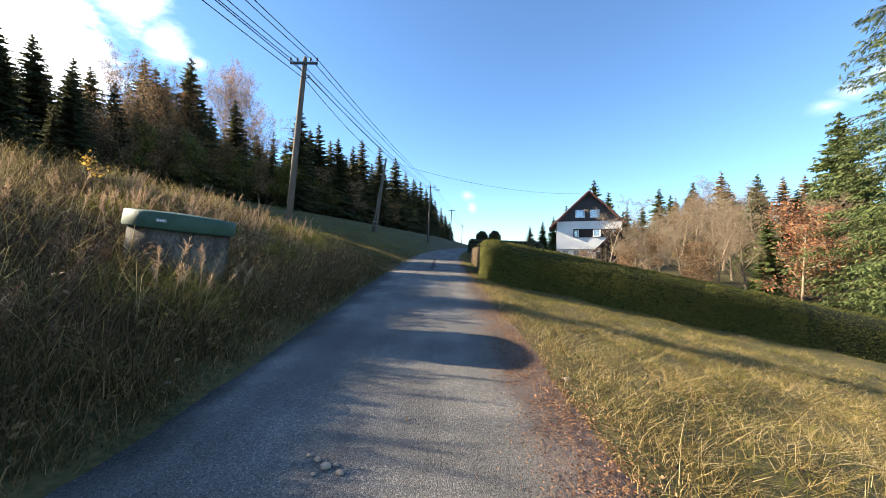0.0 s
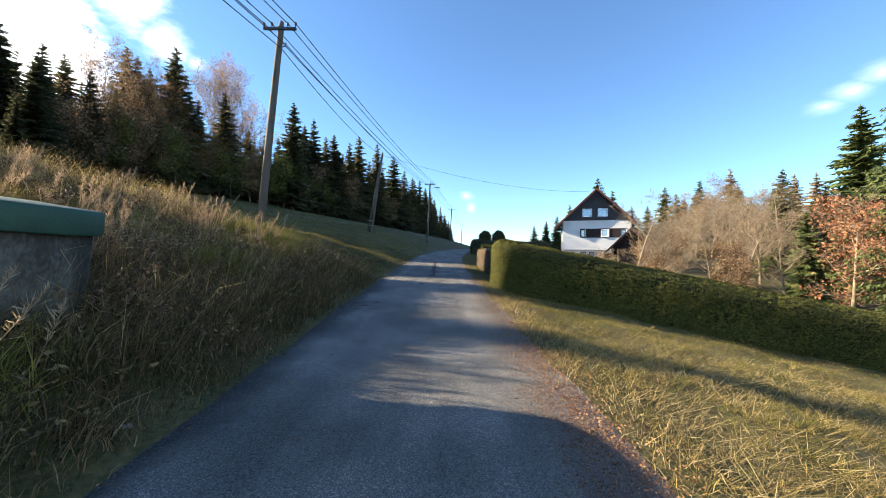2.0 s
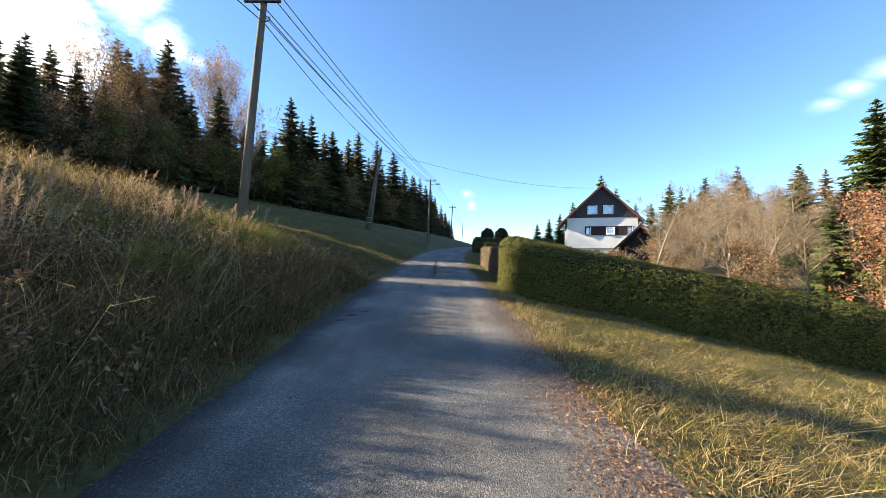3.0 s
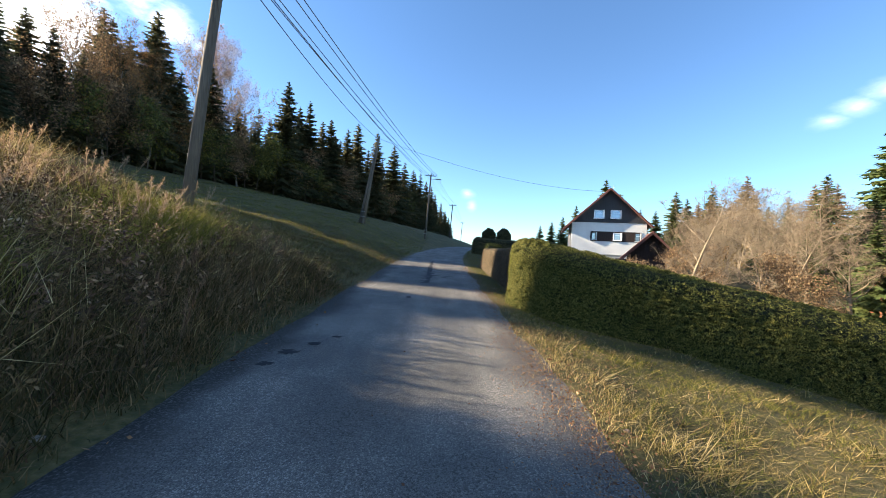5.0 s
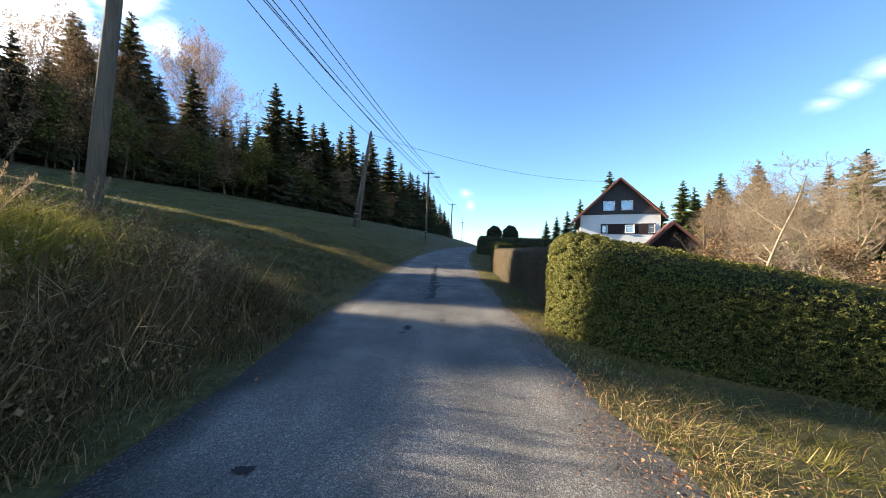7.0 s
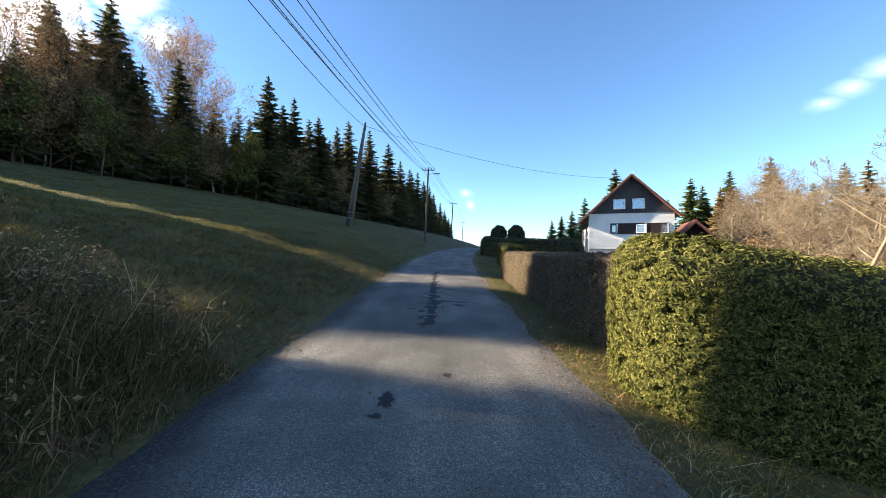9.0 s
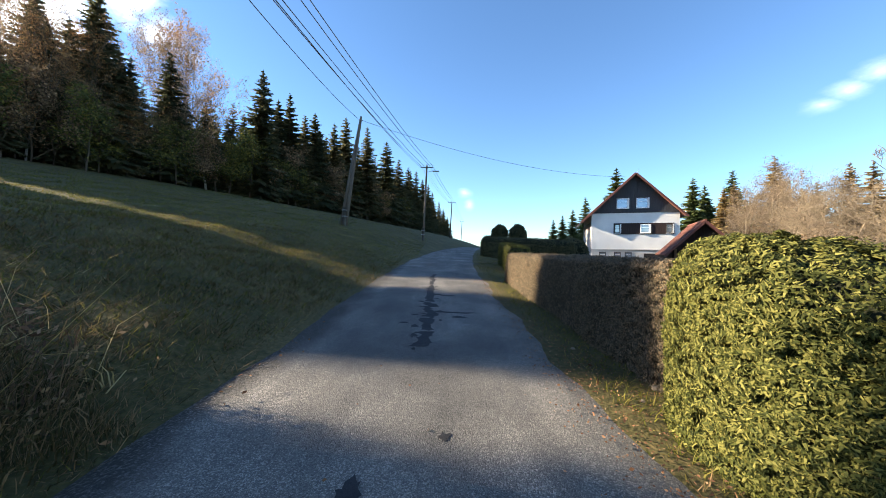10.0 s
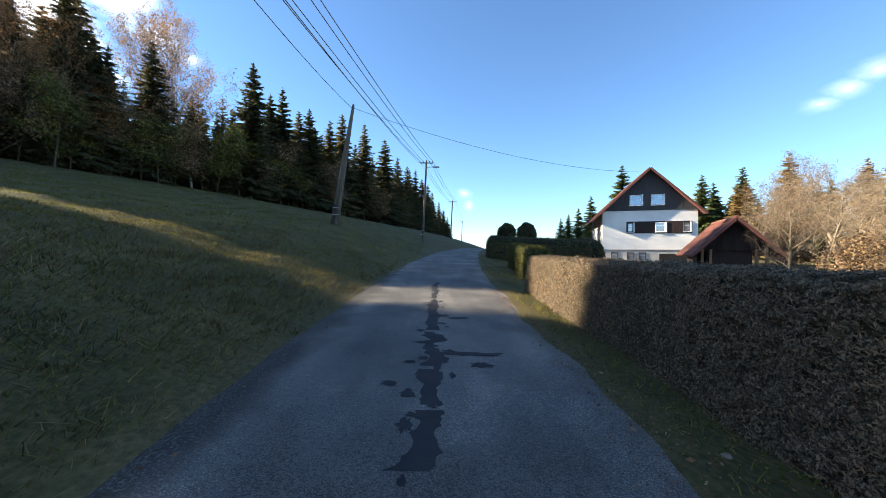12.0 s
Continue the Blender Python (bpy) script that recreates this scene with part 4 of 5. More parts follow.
def garden_spruce(height, radius, label, seed=17):
    """A large spruce seen close by: boughs hung with many small sprays."""
    t = thing("spruce_tree", (0, 0, 0), label, "spruce")
    g = np.random.default_rng(seed)
    part("trunk", tube([(0, 0, -0.5), (0.05, 0, height * 0.4), (0, 0.05, height * 0.98)], [0.32, 0.2, 0.02], 10), M_BARK, t, smooth=True)
    boughs, C, D = bmesh.new(), [], []
    for w in range(46):
        h = 0.05 + 0.94 * w / 46
        reach = radius * (1 - h) ** 0.75
        for b in range(max(4, int(9 * (1 - h) + 3))):
            a = g.uniform(0, 6.28)
            r = reach * g.uniform(0.7, 1.15) + 0.2
            z0 = h * height + g.normal(0, 0.15)
            out = np.array([math.cos(a), math.sin(a), 0])
            side = np.array([-out[1], out[0], 0])
            bend = lambda u: r * (0.4 * (h - 0.35) * u - 0.34 * u * u + 0.16 * u ** 4)
            add_tube(boughs, [out * (r * u) + np.array([0, 0, z0 + bend(u)]) for u in (0, 0.35, 0.7, 1.0)], [0.03, 0.025, 0.015, 0.005], 4, cap=False)
            n = int(30 + 46 * r)
            u = g.uniform(0.15, 1.05, n)
            lat = g.normal(0, 0.16, n) * r * (1.1 - u) + g.normal(0, 0.05, n)
            hang = np.abs(g.normal(0, 0.22, n)) * (0.5 + 0.12 * r)
            C.append(out * (r * u)[:, None] + side * lat[:, None] + np.column_stack([np.zeros(n), np.zeros(n), z0 + np.array([bend(k) for k in u]) - hang]))
            D.append(out * 0.5 + side * np.sign(lat)[:, None] * 0.5 + g.normal(0, 0.3, (n, 3)) + np.array([0, 0, -0.6]))
    part("bough_work", boughs, M_BARK, t)
    C, D = np.concatenate(C), np.concatenate(D)
    D /= np.linalg.norm(D, axis=1)[:, None]
    B = np.cross(D, g.normal(0, 1, D.shape))
    B /= np.linalg.norm(B, axis=1)[:, None]
    L = g.uniform(0.12, 0.34, (len(C), 1))
    V = np.stack([C - B * L * 0.16, C + B * L * 0.16, C + D * L], 1).reshape(-1, 3)
    part("crown", raw_mesh("crown", V, np.arange(len(V)).reshape(-1, 3), M_NEEDLE_LIGHT), M_NEEDLE_LIGHT, t)
    return t


settle(garden_spruce(26, 6.0, "large green spruce with drooping boughs in the garden"), 27.4, 19.5)
ORCHARD = broadleaf(41, 6.3, 0.78, 0.075, M_TWIG, M_LEAF_BROWN, 0, 0.05, "bare garden fruit tree with spreading pale twigs", "fruit tree", kids=(11, 7, 5, 4), first=0.22, levels=5, upward=0.8)
settle(ORCHARD, 9.8, 20.5, 0.85, 1.0)
for x, y, s in ((38, 45, 1.4), (46, 45, 1.5), (34, 42, 1.2), (27, 28, 0.9), (24, 30, 0.95), (28, 34, 1.15), (20.5, 32.5, 0.8), (23.5, 37, 0.95), (17.5, 25.5, 0.75), (30, 41, 1.1)):
    plant(ORCHARD, x, y, s, rnd.uniform(0, 6.28))
BARE = broadleaf(42, 9, 0.66, 0.2, M_TWIG, M_FINE, 3600, 0.24, "bare tree with dense pale brown twigs", "bare tree", kids=(12, 7, 5), first=0.14, levels=4, slim=0.05, scatter=0.3, upward=0.8, group="bare trees in the gardens")
for x, y, s in ((36, 52, 0.95), (41, 56, 1.0), (48, 57, 1.4), (31, 47, 0.75), (33, 36, 0.85), (52, 54, 1.1), (44, 41, 0.9), (48, 62, 1.2), (26, 40, 0.7), (44, 64, 1.2), (55, 60, 1.2), (58, 66, 1.2), (52, 46, 1.0), (60, 52, 1.1), (17, 28, 0.45), (14, 25, 0.4)):
    plant(BARE, x, y, s, rnd.uniform(0, 6.28))
ROWAN = broadleaf(43, 6.2, 0.75, 0.1, M_TWIG, M_RUST, 3200, 0.08, "spreading shrub with orange-red autumn leaves", "shrub", kids=(14, 7, 5), first=0.06, levels=4, group="autumn shrubs beyond the hedge", scatter=0.3)
settle(ROWAN, 23.5, 22.5, 1.0)
plant(ROWAN, 27, 25, 0.95, 2.0)
plant(ROWAN, 29.5, 21, 1.0, 4.0)

for x, y, k in ((13, 23, 0.28), (16, 20.5, 0.3), (19, 25, 0.34), (22, 28, 0.36), (14.5, 29, 0.3), (18, 31, 0.34), (25, 24, 0.36), (11, 25, 0.22), (24, 41, 0.4)):
    plant(UNDER[1], x, y, k, rnd.uniform(0, 6.28))
for x, y, k in ((26, 31, 0.6), (30, 37, 0.65), (20, 36, 0.5), (33, 29, 0.6), (37, 34, 0.7), (34, 43, 0.75), (28, 44, 0.6), (22, 25, 0.45)):
    plant(BARE, x, y, k, rnd.uniform(0, 6.28))

# ---- hedges ----


def hedge(name, outline_fn, label, category, leaf, core, count, leaf_size, seed, group="", dense=None, rough=1.0, slim=0.22):
    """A clipped hedge: an uneven core, a coat of sprays and a few that stick out. outline_fn(u, v) gives places and outward ways."""
    t = thing(name, (0, 0, 0), label, category, group)
    rng = np.random.default_rng(seed)
    n_u, n_v = 90, 26
    U, Vv = np.meshgrid(np.linspace(0, 1, n_u), np.linspace(0, 1, n_v))
    P, N = outline_fn(U.ravel(), Vv.ravel())
    lump = np.array([noise.noise(Vector(p) * 1.6) for p in P])
    P = P - N * 0.07 + N * (0.05 * lump)[:, None]
    ids = np.arange(n_u * n_v).reshape(n_v, n_u)
    quads = np.stack([ids[:-1, :-1], ids[:-1, 1:], ids[1:, 1:], ids[1:, :-1]], -1).reshape(-1, 4)
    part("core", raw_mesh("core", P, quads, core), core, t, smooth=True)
    u, v = rng.uniform(0, 1, count), rng.uniform(0, 1, count)
    if dense:
        pick = rng.choice(len(dense), count, p=[d[2] for d in dense])
        lo, hi = np.array([d[0] for d in dense])[pick], np.array([d[1] for d in dense])[pick]
        u = lo + (hi - lo) * u
        floor_v = np.array([d[3] if len(d) > 3 else 0.0 for d in dense])[pick]
        v = floor_v + (1 - floor_v) * v
    C, N = outline_fn(u, v)
    lump = np.array([noise.noise(Vector(p) * 1.6) for p in C])
    tuft = np.array([noise.noise(Vector((p[0] * 8, p[1] * 8, p[2] * 18))) for p in C])
    C = C + N * (rng.uniform(-0.05, 0.03, count) + 0.05 * lump + 0.1 * rough * tuft)[:, None]
    C = np.where((tuft < -0.2)[:, None], C - N * 0.08 * rough, C)
    a = rng.normal(0, 1, (count, 3))
    a -= N * (a * N).sum(1)[:, None]
    a /= np.linalg.norm(a, axis=1)[:, None]
    a = a + N * rng.normal(0.25, 0.3, (count, 1))
    a /= np.linalg.norm(a, axis=1)[:, None]
    b = np.cross(a, N + rng.normal(0, 0.38, (count, 3)))
    b /= np.linalg.norm(b, axis=1)[:, None]
    s = leaf_size * rng.uniform(0.55, 1.35, (count, 1))
    Q = np.stack([C - a * s * 0.8 - b * s * slim, C - a * s * 0.6 + b * s * slim, C + a * s * 1.2], 1).reshape(-1, 3)
    ob = part("foliage", raw_mesh("foliage", Q, np.arange(count * 3).reshape(count, 3), leaf), leaf, t)
    tagged(ob, kind="stuff")
    return t


def box_hedge(a, b, width, top_a, top_b, round_r=0.3, turn_r=None):
    """Outline of a clipped hedge from a to b (its near line), width to the left-hand back, with rounded shoulders."""
    a, b = Vector(a), Vector(b)
    run = (b - a)
    length = run.length
    along = run.normalized()
    back = Vector((-along.y, along.x))

    def outline(u, v):
        # u goes round the plan: near face, end cap, far face, other cap; v goes from the foot to the crown's middle
        peri = np.array([0, length, length + width, 2 * length + width, 2 * (length + width)])
        s = u * peri[-1]
        cx_, cy_ = np.empty_like(s), np.empty_like(s)
        nx_, ny_ = np.empty_like(s), np.empty_like(s)
        r = round_r
        for i, (o, d, nrm) in enumerate(((a, along, -back), (b, back, along), (b + back * width, -along, back), (a + back * width, -back, -along))):
            w = (s >= peri[i]) & (s <= peri[i + 1])
            ln = s[w] - peri[i]
            full = peri[i + 1] - peri[i]
            cx_[w], cy_[w] = o.x + d.x * ln, o.y + d.y * ln
            # corners are turned on a quarter circle
            R = turn_r or r * 0.9
            near = np.minimum(ln, full - ln)
            sgn = np.where(ln < full / 2, -1, 1)
            turned = np.clip(1 - near / R, 0, 1) * math.pi / 4
            slide = np.where(near < R, R * (1 - np.sin(turned)) - near, 0)
            pull = R * (1 - np.cos(turned))
            cx_[w] += -d.x * sgn * slide - nrm.x * pull
            cy_[w] += -d.y * sgn * slide - nrm.y * pull
            nx_[w], ny_[w] = nrm.x * np.cos(turned) + d.x * sgn * np.sin(turned), nrm.y * np.cos(turned) + d.y * sgn * np.sin(turned)
        nl = np.hypot(nx_, ny_)
        nx_, ny_ = nx_ / nl, ny_ / nl
        # profile: up the face, round the shoulder, in over the top
        face = 0.62
        tf = np.clip(v / face, 0, 1)
        tt = np.clip((v - face) / (1 - face), 0, 1)
        ang = np.clip(tt / 0.3, 0, 1) * math.pi / 2
        inn = r * (1 - np.cos(ang)) + np.clip((tt - 0.3) / 0.7, 0, 1) * (width / 2 - r)
        batter = 0.06 * tf
        px, py = cx_ - nx_ * (inn + batter), cy_ - ny_ * (inn + batter)
        frac = np.clip(((px - a.x) * along.x + (py - a.y) * along.y) / length, 0, 1)
        top = top_a + (top_b - top_a) * frac
        foot = land(cx_, cy_) - 0.1
        z = foot + (top - r - foot) * tf + r * np.sin(ang)
        up = np.sin(ang)
        out = np.cos(ang)
        N = np.stack([nx_ * out, ny_ * out, up + 0.02], -1)
        N /= np.linalg.norm(N, axis=1)[:, None]
        return np.stack([px, py, z], -1), N

    return outline


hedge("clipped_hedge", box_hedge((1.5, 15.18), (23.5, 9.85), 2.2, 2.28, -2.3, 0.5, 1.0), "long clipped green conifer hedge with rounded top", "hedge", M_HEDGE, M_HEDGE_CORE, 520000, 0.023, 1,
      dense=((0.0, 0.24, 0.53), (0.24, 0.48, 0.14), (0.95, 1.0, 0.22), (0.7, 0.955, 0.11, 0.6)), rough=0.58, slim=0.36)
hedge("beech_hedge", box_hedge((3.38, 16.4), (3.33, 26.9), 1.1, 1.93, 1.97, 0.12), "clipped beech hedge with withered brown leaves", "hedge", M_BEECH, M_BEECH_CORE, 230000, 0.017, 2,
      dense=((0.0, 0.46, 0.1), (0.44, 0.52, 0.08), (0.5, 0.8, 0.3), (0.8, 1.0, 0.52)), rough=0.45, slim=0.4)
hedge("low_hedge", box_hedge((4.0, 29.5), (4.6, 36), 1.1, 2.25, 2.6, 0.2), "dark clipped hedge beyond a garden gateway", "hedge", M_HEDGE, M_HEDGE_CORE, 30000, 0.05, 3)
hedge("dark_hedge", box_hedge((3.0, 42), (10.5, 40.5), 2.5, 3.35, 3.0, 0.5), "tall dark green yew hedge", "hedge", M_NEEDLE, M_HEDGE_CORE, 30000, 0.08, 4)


def topiary(x, y, r, z, label, seed, stretch=1.0):
    t = thing("round_bush", (x, y, z), label, "bush", "round clipped bushes")
    rng = np.random.default_rng(seed)
    n = 3500
    d = rng.normal(0, 1, (n, 3))
    d /= np.linalg.norm(d, axis=1)[:, None]
    lump = np.array([noise.noise(Vector(p) * 2.2) for p in d])
    c = d * (r * (0.92 + 0.14 * lump + rng.uniform(-0.1, 0.05, n)))[:, None] * np.array([1, 1, stretch])
    part("foliage", leaf_mesh("foliage", c, 0.09, rng, M_NEEDLE), M_NEEDLE, t)
    bm = bmesh.new()
    bmesh.ops.create_icosphere(bm, subdivisions=3, radius=r * 0.86)
    for v in bm.verts:
        v.co *= 1 + 0.1 * noise.noise(v.co * 2)
        v.co.z *= stretch
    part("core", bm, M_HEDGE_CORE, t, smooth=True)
    return t


topiary(5.0, 44, 0.75, 3.7, "round clipped dark green bush above the hedge", 1)
topiary(6.6, 44, 0.8, 3.55, "domed clipped dark green bush above the hedge", 2, 1.2)
topiary(11.6, 44.5, 1.6, 2.0, "broad dark green garden bush beside the house", 3, 0.9)
topiary(8.8, 45.5, 1.3, 2.0, "low dark green garden bush", 4, 0.8)

# ---- grass, herbs, litter ----


def blades(name, pts, heights, widths, lean, rng, material, label, category, bend=0.35, short=False):
    """Grass blades: narrow three-part strips, bent over to one side."""
    n = len(pts)
    base = np.column_stack([pts, land(pts[:, 0], pts[:, 1]) - 0.03])
    a = rng.uniform(0, 2 * np.pi, n)
    side = np.column_stack([np.cos(a), np.sin(a), np.zeros(n)])
    fall = rng.normal(0, 1, (n, 2)) * lean
    fall[:, 0] += 0.25 * lean
    h = heights[:, None]
    over = np.column_stack([fall, np.zeros(n)])
    up = np.array([0, 0, 1.0])
    p1 = base + h * (0.5 * up + 0.28 * over)
    p2 = base + h * ((1 - bend * rng.uniform(0, 1, (n, 1))) * up + 1.0 * over)
    w = widths[:, None]
    if short:
        V = np.stack([base - side * w, base + side * w, p2], 1).reshape(-1, 3)
        ob = part(name, raw_mesh(name, V, np.arange(n * 3).reshape(n, 3), material), material, None)
        return tagged(ob, label, category, kind="stuff")
    V = np.stack([base - side * w, base + side * w, p1 + side * w * 0.75, p1 - side * w * 0.75, p2 + side * w * 0.12, p2 - side * w * 0.12], 1).reshape(-1, 3)
    k = np.arange(n)[:, None] * 6
    F = np.concatenate([k + np.array([0, 1, 2, 3]), k + np.array([3, 2, 4, 5])])
    ob = part(name, raw_mesh(name, V, F, material), material, None)
    return tagged(ob, label, category, kind="stuff")


def scatter(n, x0, x1, y0, y1, rng, keep):
    p = np.column_stack([rng.uniform(x0, x1, n), rng.uniform(y0, y1, n)])
    return p[keep(p[:, 0], p[:, 1]) > rng.uniform(0, 1, n)]


def clump(x, y, s, o=0.0):
    """Patchiness between 0 and 1."""
    v = np.sin(x * s + 1.3 * np.sin(y * s * 0.8 + o)) * np.sin(y * s * 1.1 + 1.7 * np.sin(x * s * 0.6 + o)) + 0.5 * np.sin(2.3 * s * x - 1.9 * s * y + o)
    return np.clip(0.5 + 0.45 * v, 0, 1)


def road_dx(x, y):
    return x - smooth_at(y, ROAD_Y, ROAD_X)


rng = np.random.default_rng(5)
wild = lambda x, y: fade(0.1, 0.6, -road_dx(x, y) - HALF) * (1 - fade(15.4, 17.2, y + 0.06 * (-road_dx(x, y) - HALF)))
# tall unmown bank
p = scatter(120000, -13, -2, -2, 18.5, rng, lambda x, y: wild(x, y) * (0.08 + 0.92 * clump(x, y, 2.6) ** 1.6))
tall = fade(0.2, 2.0, -road_dx(p[:, 0], p[:, 1]) - HALF)
blades("tall_grass", p, rng.uniform(0.15, 0.45, len(p)) * (0.5 + 0.8 * tall), rng.uniform(0.003, 0.007, len(p)), 0.45, rng, M_RANK, "tall unmown green grass on the bank", "grass")
p = scatter(120000, -14, -2, -2, 18.5, rng, lambda x, y: wild(x, y) * fade(0.5, 2.2, -road_dx(x, y) - HALF) * clump(x, y, 1.5, 2) ** 2.5 * (0.2 + 0.6 * fade(-5.5, -7.5, x)))
blades("dry_grass", p, rng.uniform(0.3, 0.85, len(p)) * (1 + 0.35 * fade(-6, -9, p[:, 0])), rng.uniform(0.002, 0.005, len(p)), 0.4, rng, M_HAY, "tall dry straw-coloured grass on the bank", "grass")
p = scatter(90000, -14, -2, -2, 18.5, rng, lambda x, y: wild(x, y) * fade(0.6, 1.6, -road_dx(x, y) - HALF) * clump(x, y, 1.4, 4))
blades("withered_herbs", p, rng.uniform(0.2, 0.7, len(p)), rng.uniform(0.003, 0.008, len(p)), 0.5, rng, M_HERB, "withered brown herbs among the grass", "plants")
p = scatter(110000, -5.5, -2.2, -1, 16, rng, lambda x, y: fade(-0.05, 0.25, -road_dx(x, y) - HALF) * (1 - 0.5 * fade(0.8, 2.5, -road_dx(x, y) - HALF)) * (0.15 + 0.85 * clump(x, y, 3.2, 5) ** 1.5))
blades("bank_foot_grass", p, rng.uniform(0.12, 0.5, len(p)) * (0.45 + fade(0.0, 0.9, -road_dx(p[:, 0], p[:, 1]) - HALF)), rng.uniform(0.0025, 0.006, len(p)), 0.55, rng, M_RANK, "long lush green grass at the foot of the bank", "grass")
p = scatter(40000, -11, -2.3, -1, 18, rng, lambda x, y: wild(x, y) * (0.2 + 0.8 * clump(x, y, 1.7, 9)))
ob = part("leafy_herbs", leaf_mesh("leafy_herbs", np.column_stack([p, land(p[:, 0], p[:, 1]) + rng.uniform(0.03, 0.34, len(p))]), 0.03, rng, M_RANK, 0.3), M_RANK, None)
tagged(ob, "low leafy green herbs between the bank grasses", "plants", kind="stuff")


def stalks(name, pts, label, seed, material):
    """Dry stalks that fork into side twigs, leaning every way."""
    g = np.random.default_rng(seed)
    V, F = [], []
    for x, y in pts:
        base = np.array([x, y, ground_z(x, y)])
        way = np.array([g.normal(0.15, 0.35), g.normal(0, 0.35), 1.0])
        h = g.uniform(0.35, 0.85)
        tip = base + way * h
        runs = [(base, tip, 0.0035)]
        for _ in range(6):
            u = g.uniform(0.35, 1.0)
            q = base + (tip - base) * u
            runs.append((q, q + (way * 0.5 + g.normal(0, 0.6, 3)) * 0.22 * g.uniform(0.5, 1.2), 0.002))
        for a, b, w in runs:
            s = np.cross(b - a, g.normal(0, 1, 3))
            s = s / (np.linalg.norm(s) + 1e-6) * w
            k = len(V)
            V.extend((a - s, a + s, b + s * 0.4, b - s * 0.4))
            F.append((k, k + 1, k + 2, k + 3))
    ob = part(name, raw_mesh(name, V, F, material), material, None)
    return tagged(ob, label, "plants", kind="stuff")


p = scatter(5600, -11, -2.5, 0, 18, rng, lambda x, y: wild(x, y) * fade(0.4, 1.2, -road_dx(x, y) - HALF) * clump(x, y, 1.3, 11))
stalks("dry_stalks", p, "pale dry forked stalks standing in the bank grass", 12, M_HAY)


def bundles(name, n, area, keep, seed, count, spread, heights, widths, lean, material, label, short=True):
    """Broad grass clumps, each a spray of blades from one root."""
    g = np.random.default_rng(seed)
    roots = scatter(n, *area, g, keep)
    p = np.repeat(roots, count, axis=0) + g.normal(0, spread, (len(roots) * count, 2))
    size = np.repeat(g.uniform(0.45, 1.2, len(roots)), count)
    return blades(name, p, g.uniform(*heights, len(p)) * size, g.uniform(*widths, len(p)), lean, g, material, label, "grass", 0.6, short)


bank_keep = lambda x, y: wild(x, y) * fade(0.3, 1.0, -road_dx(x, y) - HALF) * clump(x, y, 1.7, 31)
bundles("straw_clumps", 1500, (-9, -2.6, 0, 17), bank_keep, 41, 16, 0.05, (0.2, 0.52), (0.004, 0.008), 0.6, M_HAY, "pale dry grass clumps arching over the bank", False)
bundles("brown_clumps", 1800, (-9, -2.5, 0, 17), lambda x, y: wild(x, y) * clump(x, y, 1.4, 37), 42, 16, 0.06, (0.15, 0.45), (0.004, 0.009), 0.65, M_HERB, "withered reddish brown grass clumps on the bank", False)


def weeds(name, pts, heights, label, seed, material, leaf=0.034, count=44):
    """Bushy withered weeds: a few stems each, hung with small leaves."""
    g = np.random.default_rng(seed)
    n = len(pts)
    base = np.column_stack([pts, land(pts[:, 0], pts[:, 1])])
    lean = np.column_stack([g.normal(0.1, 0.2, (n, 1)), g.normal(0, 0.2, (n, 1)), np.ones((n, 1))])
    u = g.uniform(0.1, 1.0, (n, count, 1)) ** 0.7
    c = base[:, None] + lean[:, None] * heights[:, None, None] * u + g.normal(0, 1, (n, count, 3)) * np.array([0.075, 0.075, 0.03]) * (1.25 - u * 0.8)
    ob = part(name, leaf_mesh(name, c.reshape(-1, 3), leaf, g, material, 0.2, 0.4), material, None)
    return tagged(ob, label, "plants", kind="stuff")


p = scatter(1500, -9, -2.6, 0, 17, rng, lambda x, y: wild(x, y) * fade(0.5, 1.4, -road_dx(x, y) - HALF) * clump(x, y, 1.2, 15))
weeds("withered_weeds", p, rng.uniform(0.25, 0.75, len(p)), "bushy withered brown weeds on the bank", 21, M_HERB)
p = scatter(1100, -7, -2.5, 0, 17, rng, lambda x, y: wild(x, y) * fade(0.2, 0.8, -road_dx(x, y) - HALF) * clump(x, y, 1.6, 19))
weeds("green_weeds", p, rng.uniform(0.12, 0.4, len(p)), "low dull green weeds on the bank", 22, M_RANK, 0.03)
p = scatter(560, -7.4, -4.4, 8.5, 16.6, rng, lambda x, y: wild(x, y) * (0.2 + 0.8 * clump(x, y, 2.2, 23)))
weeds("pale_weeds", p, rng.uniform(0.4, 0.9, len(p)), "pale seeding weeds along the crest of the bank", 23, M_PLUME, 0.022, 34)
# mown meadow
p = scatter(340000, -30, -2, 10, 60, rng, lambda x, y: fade(0.0, 0.5, -road_dx(x, y) - HALF) * (1 - wild(x, y)) * np.clip(1.15 - np.hypot(x, y - 16) / 34, 0.12, 1))
blades("meadow_grass", p, rng.uniform(0.05, 0.17, len(p)), rng.uniform(0.004, 0.009, len(p)) * (1 + np.hypot(p[:, 0], p[:, 1] - 14) / 25), 0.8, rng, M_GRASS, "short mown green meadow grass on the slope", "grass", short=True)
p = scatter(60000, -24, -2, 16, 48, rng, lambda x, y: fade(0.0, 0.5, -road_dx(x, y) - HALF) * (1 - wild(x, y)) * np.clip(1.15 - np.hypot(x, y - 16) / 28, 0.1, 1) * clump(x, y, 1.2, 7))
blades("meadow_hay", p, rng.uniform(0.04, 0.14, len(p)), rng.uniform(0.003, 0.006, len(p)) * (1 + np.hypot(p[:, 0], p[:, 1] - 14) / 25), 1.1, rng, M_HAY, "dry brownish grass mixed into the meadow", "grass", short=True)
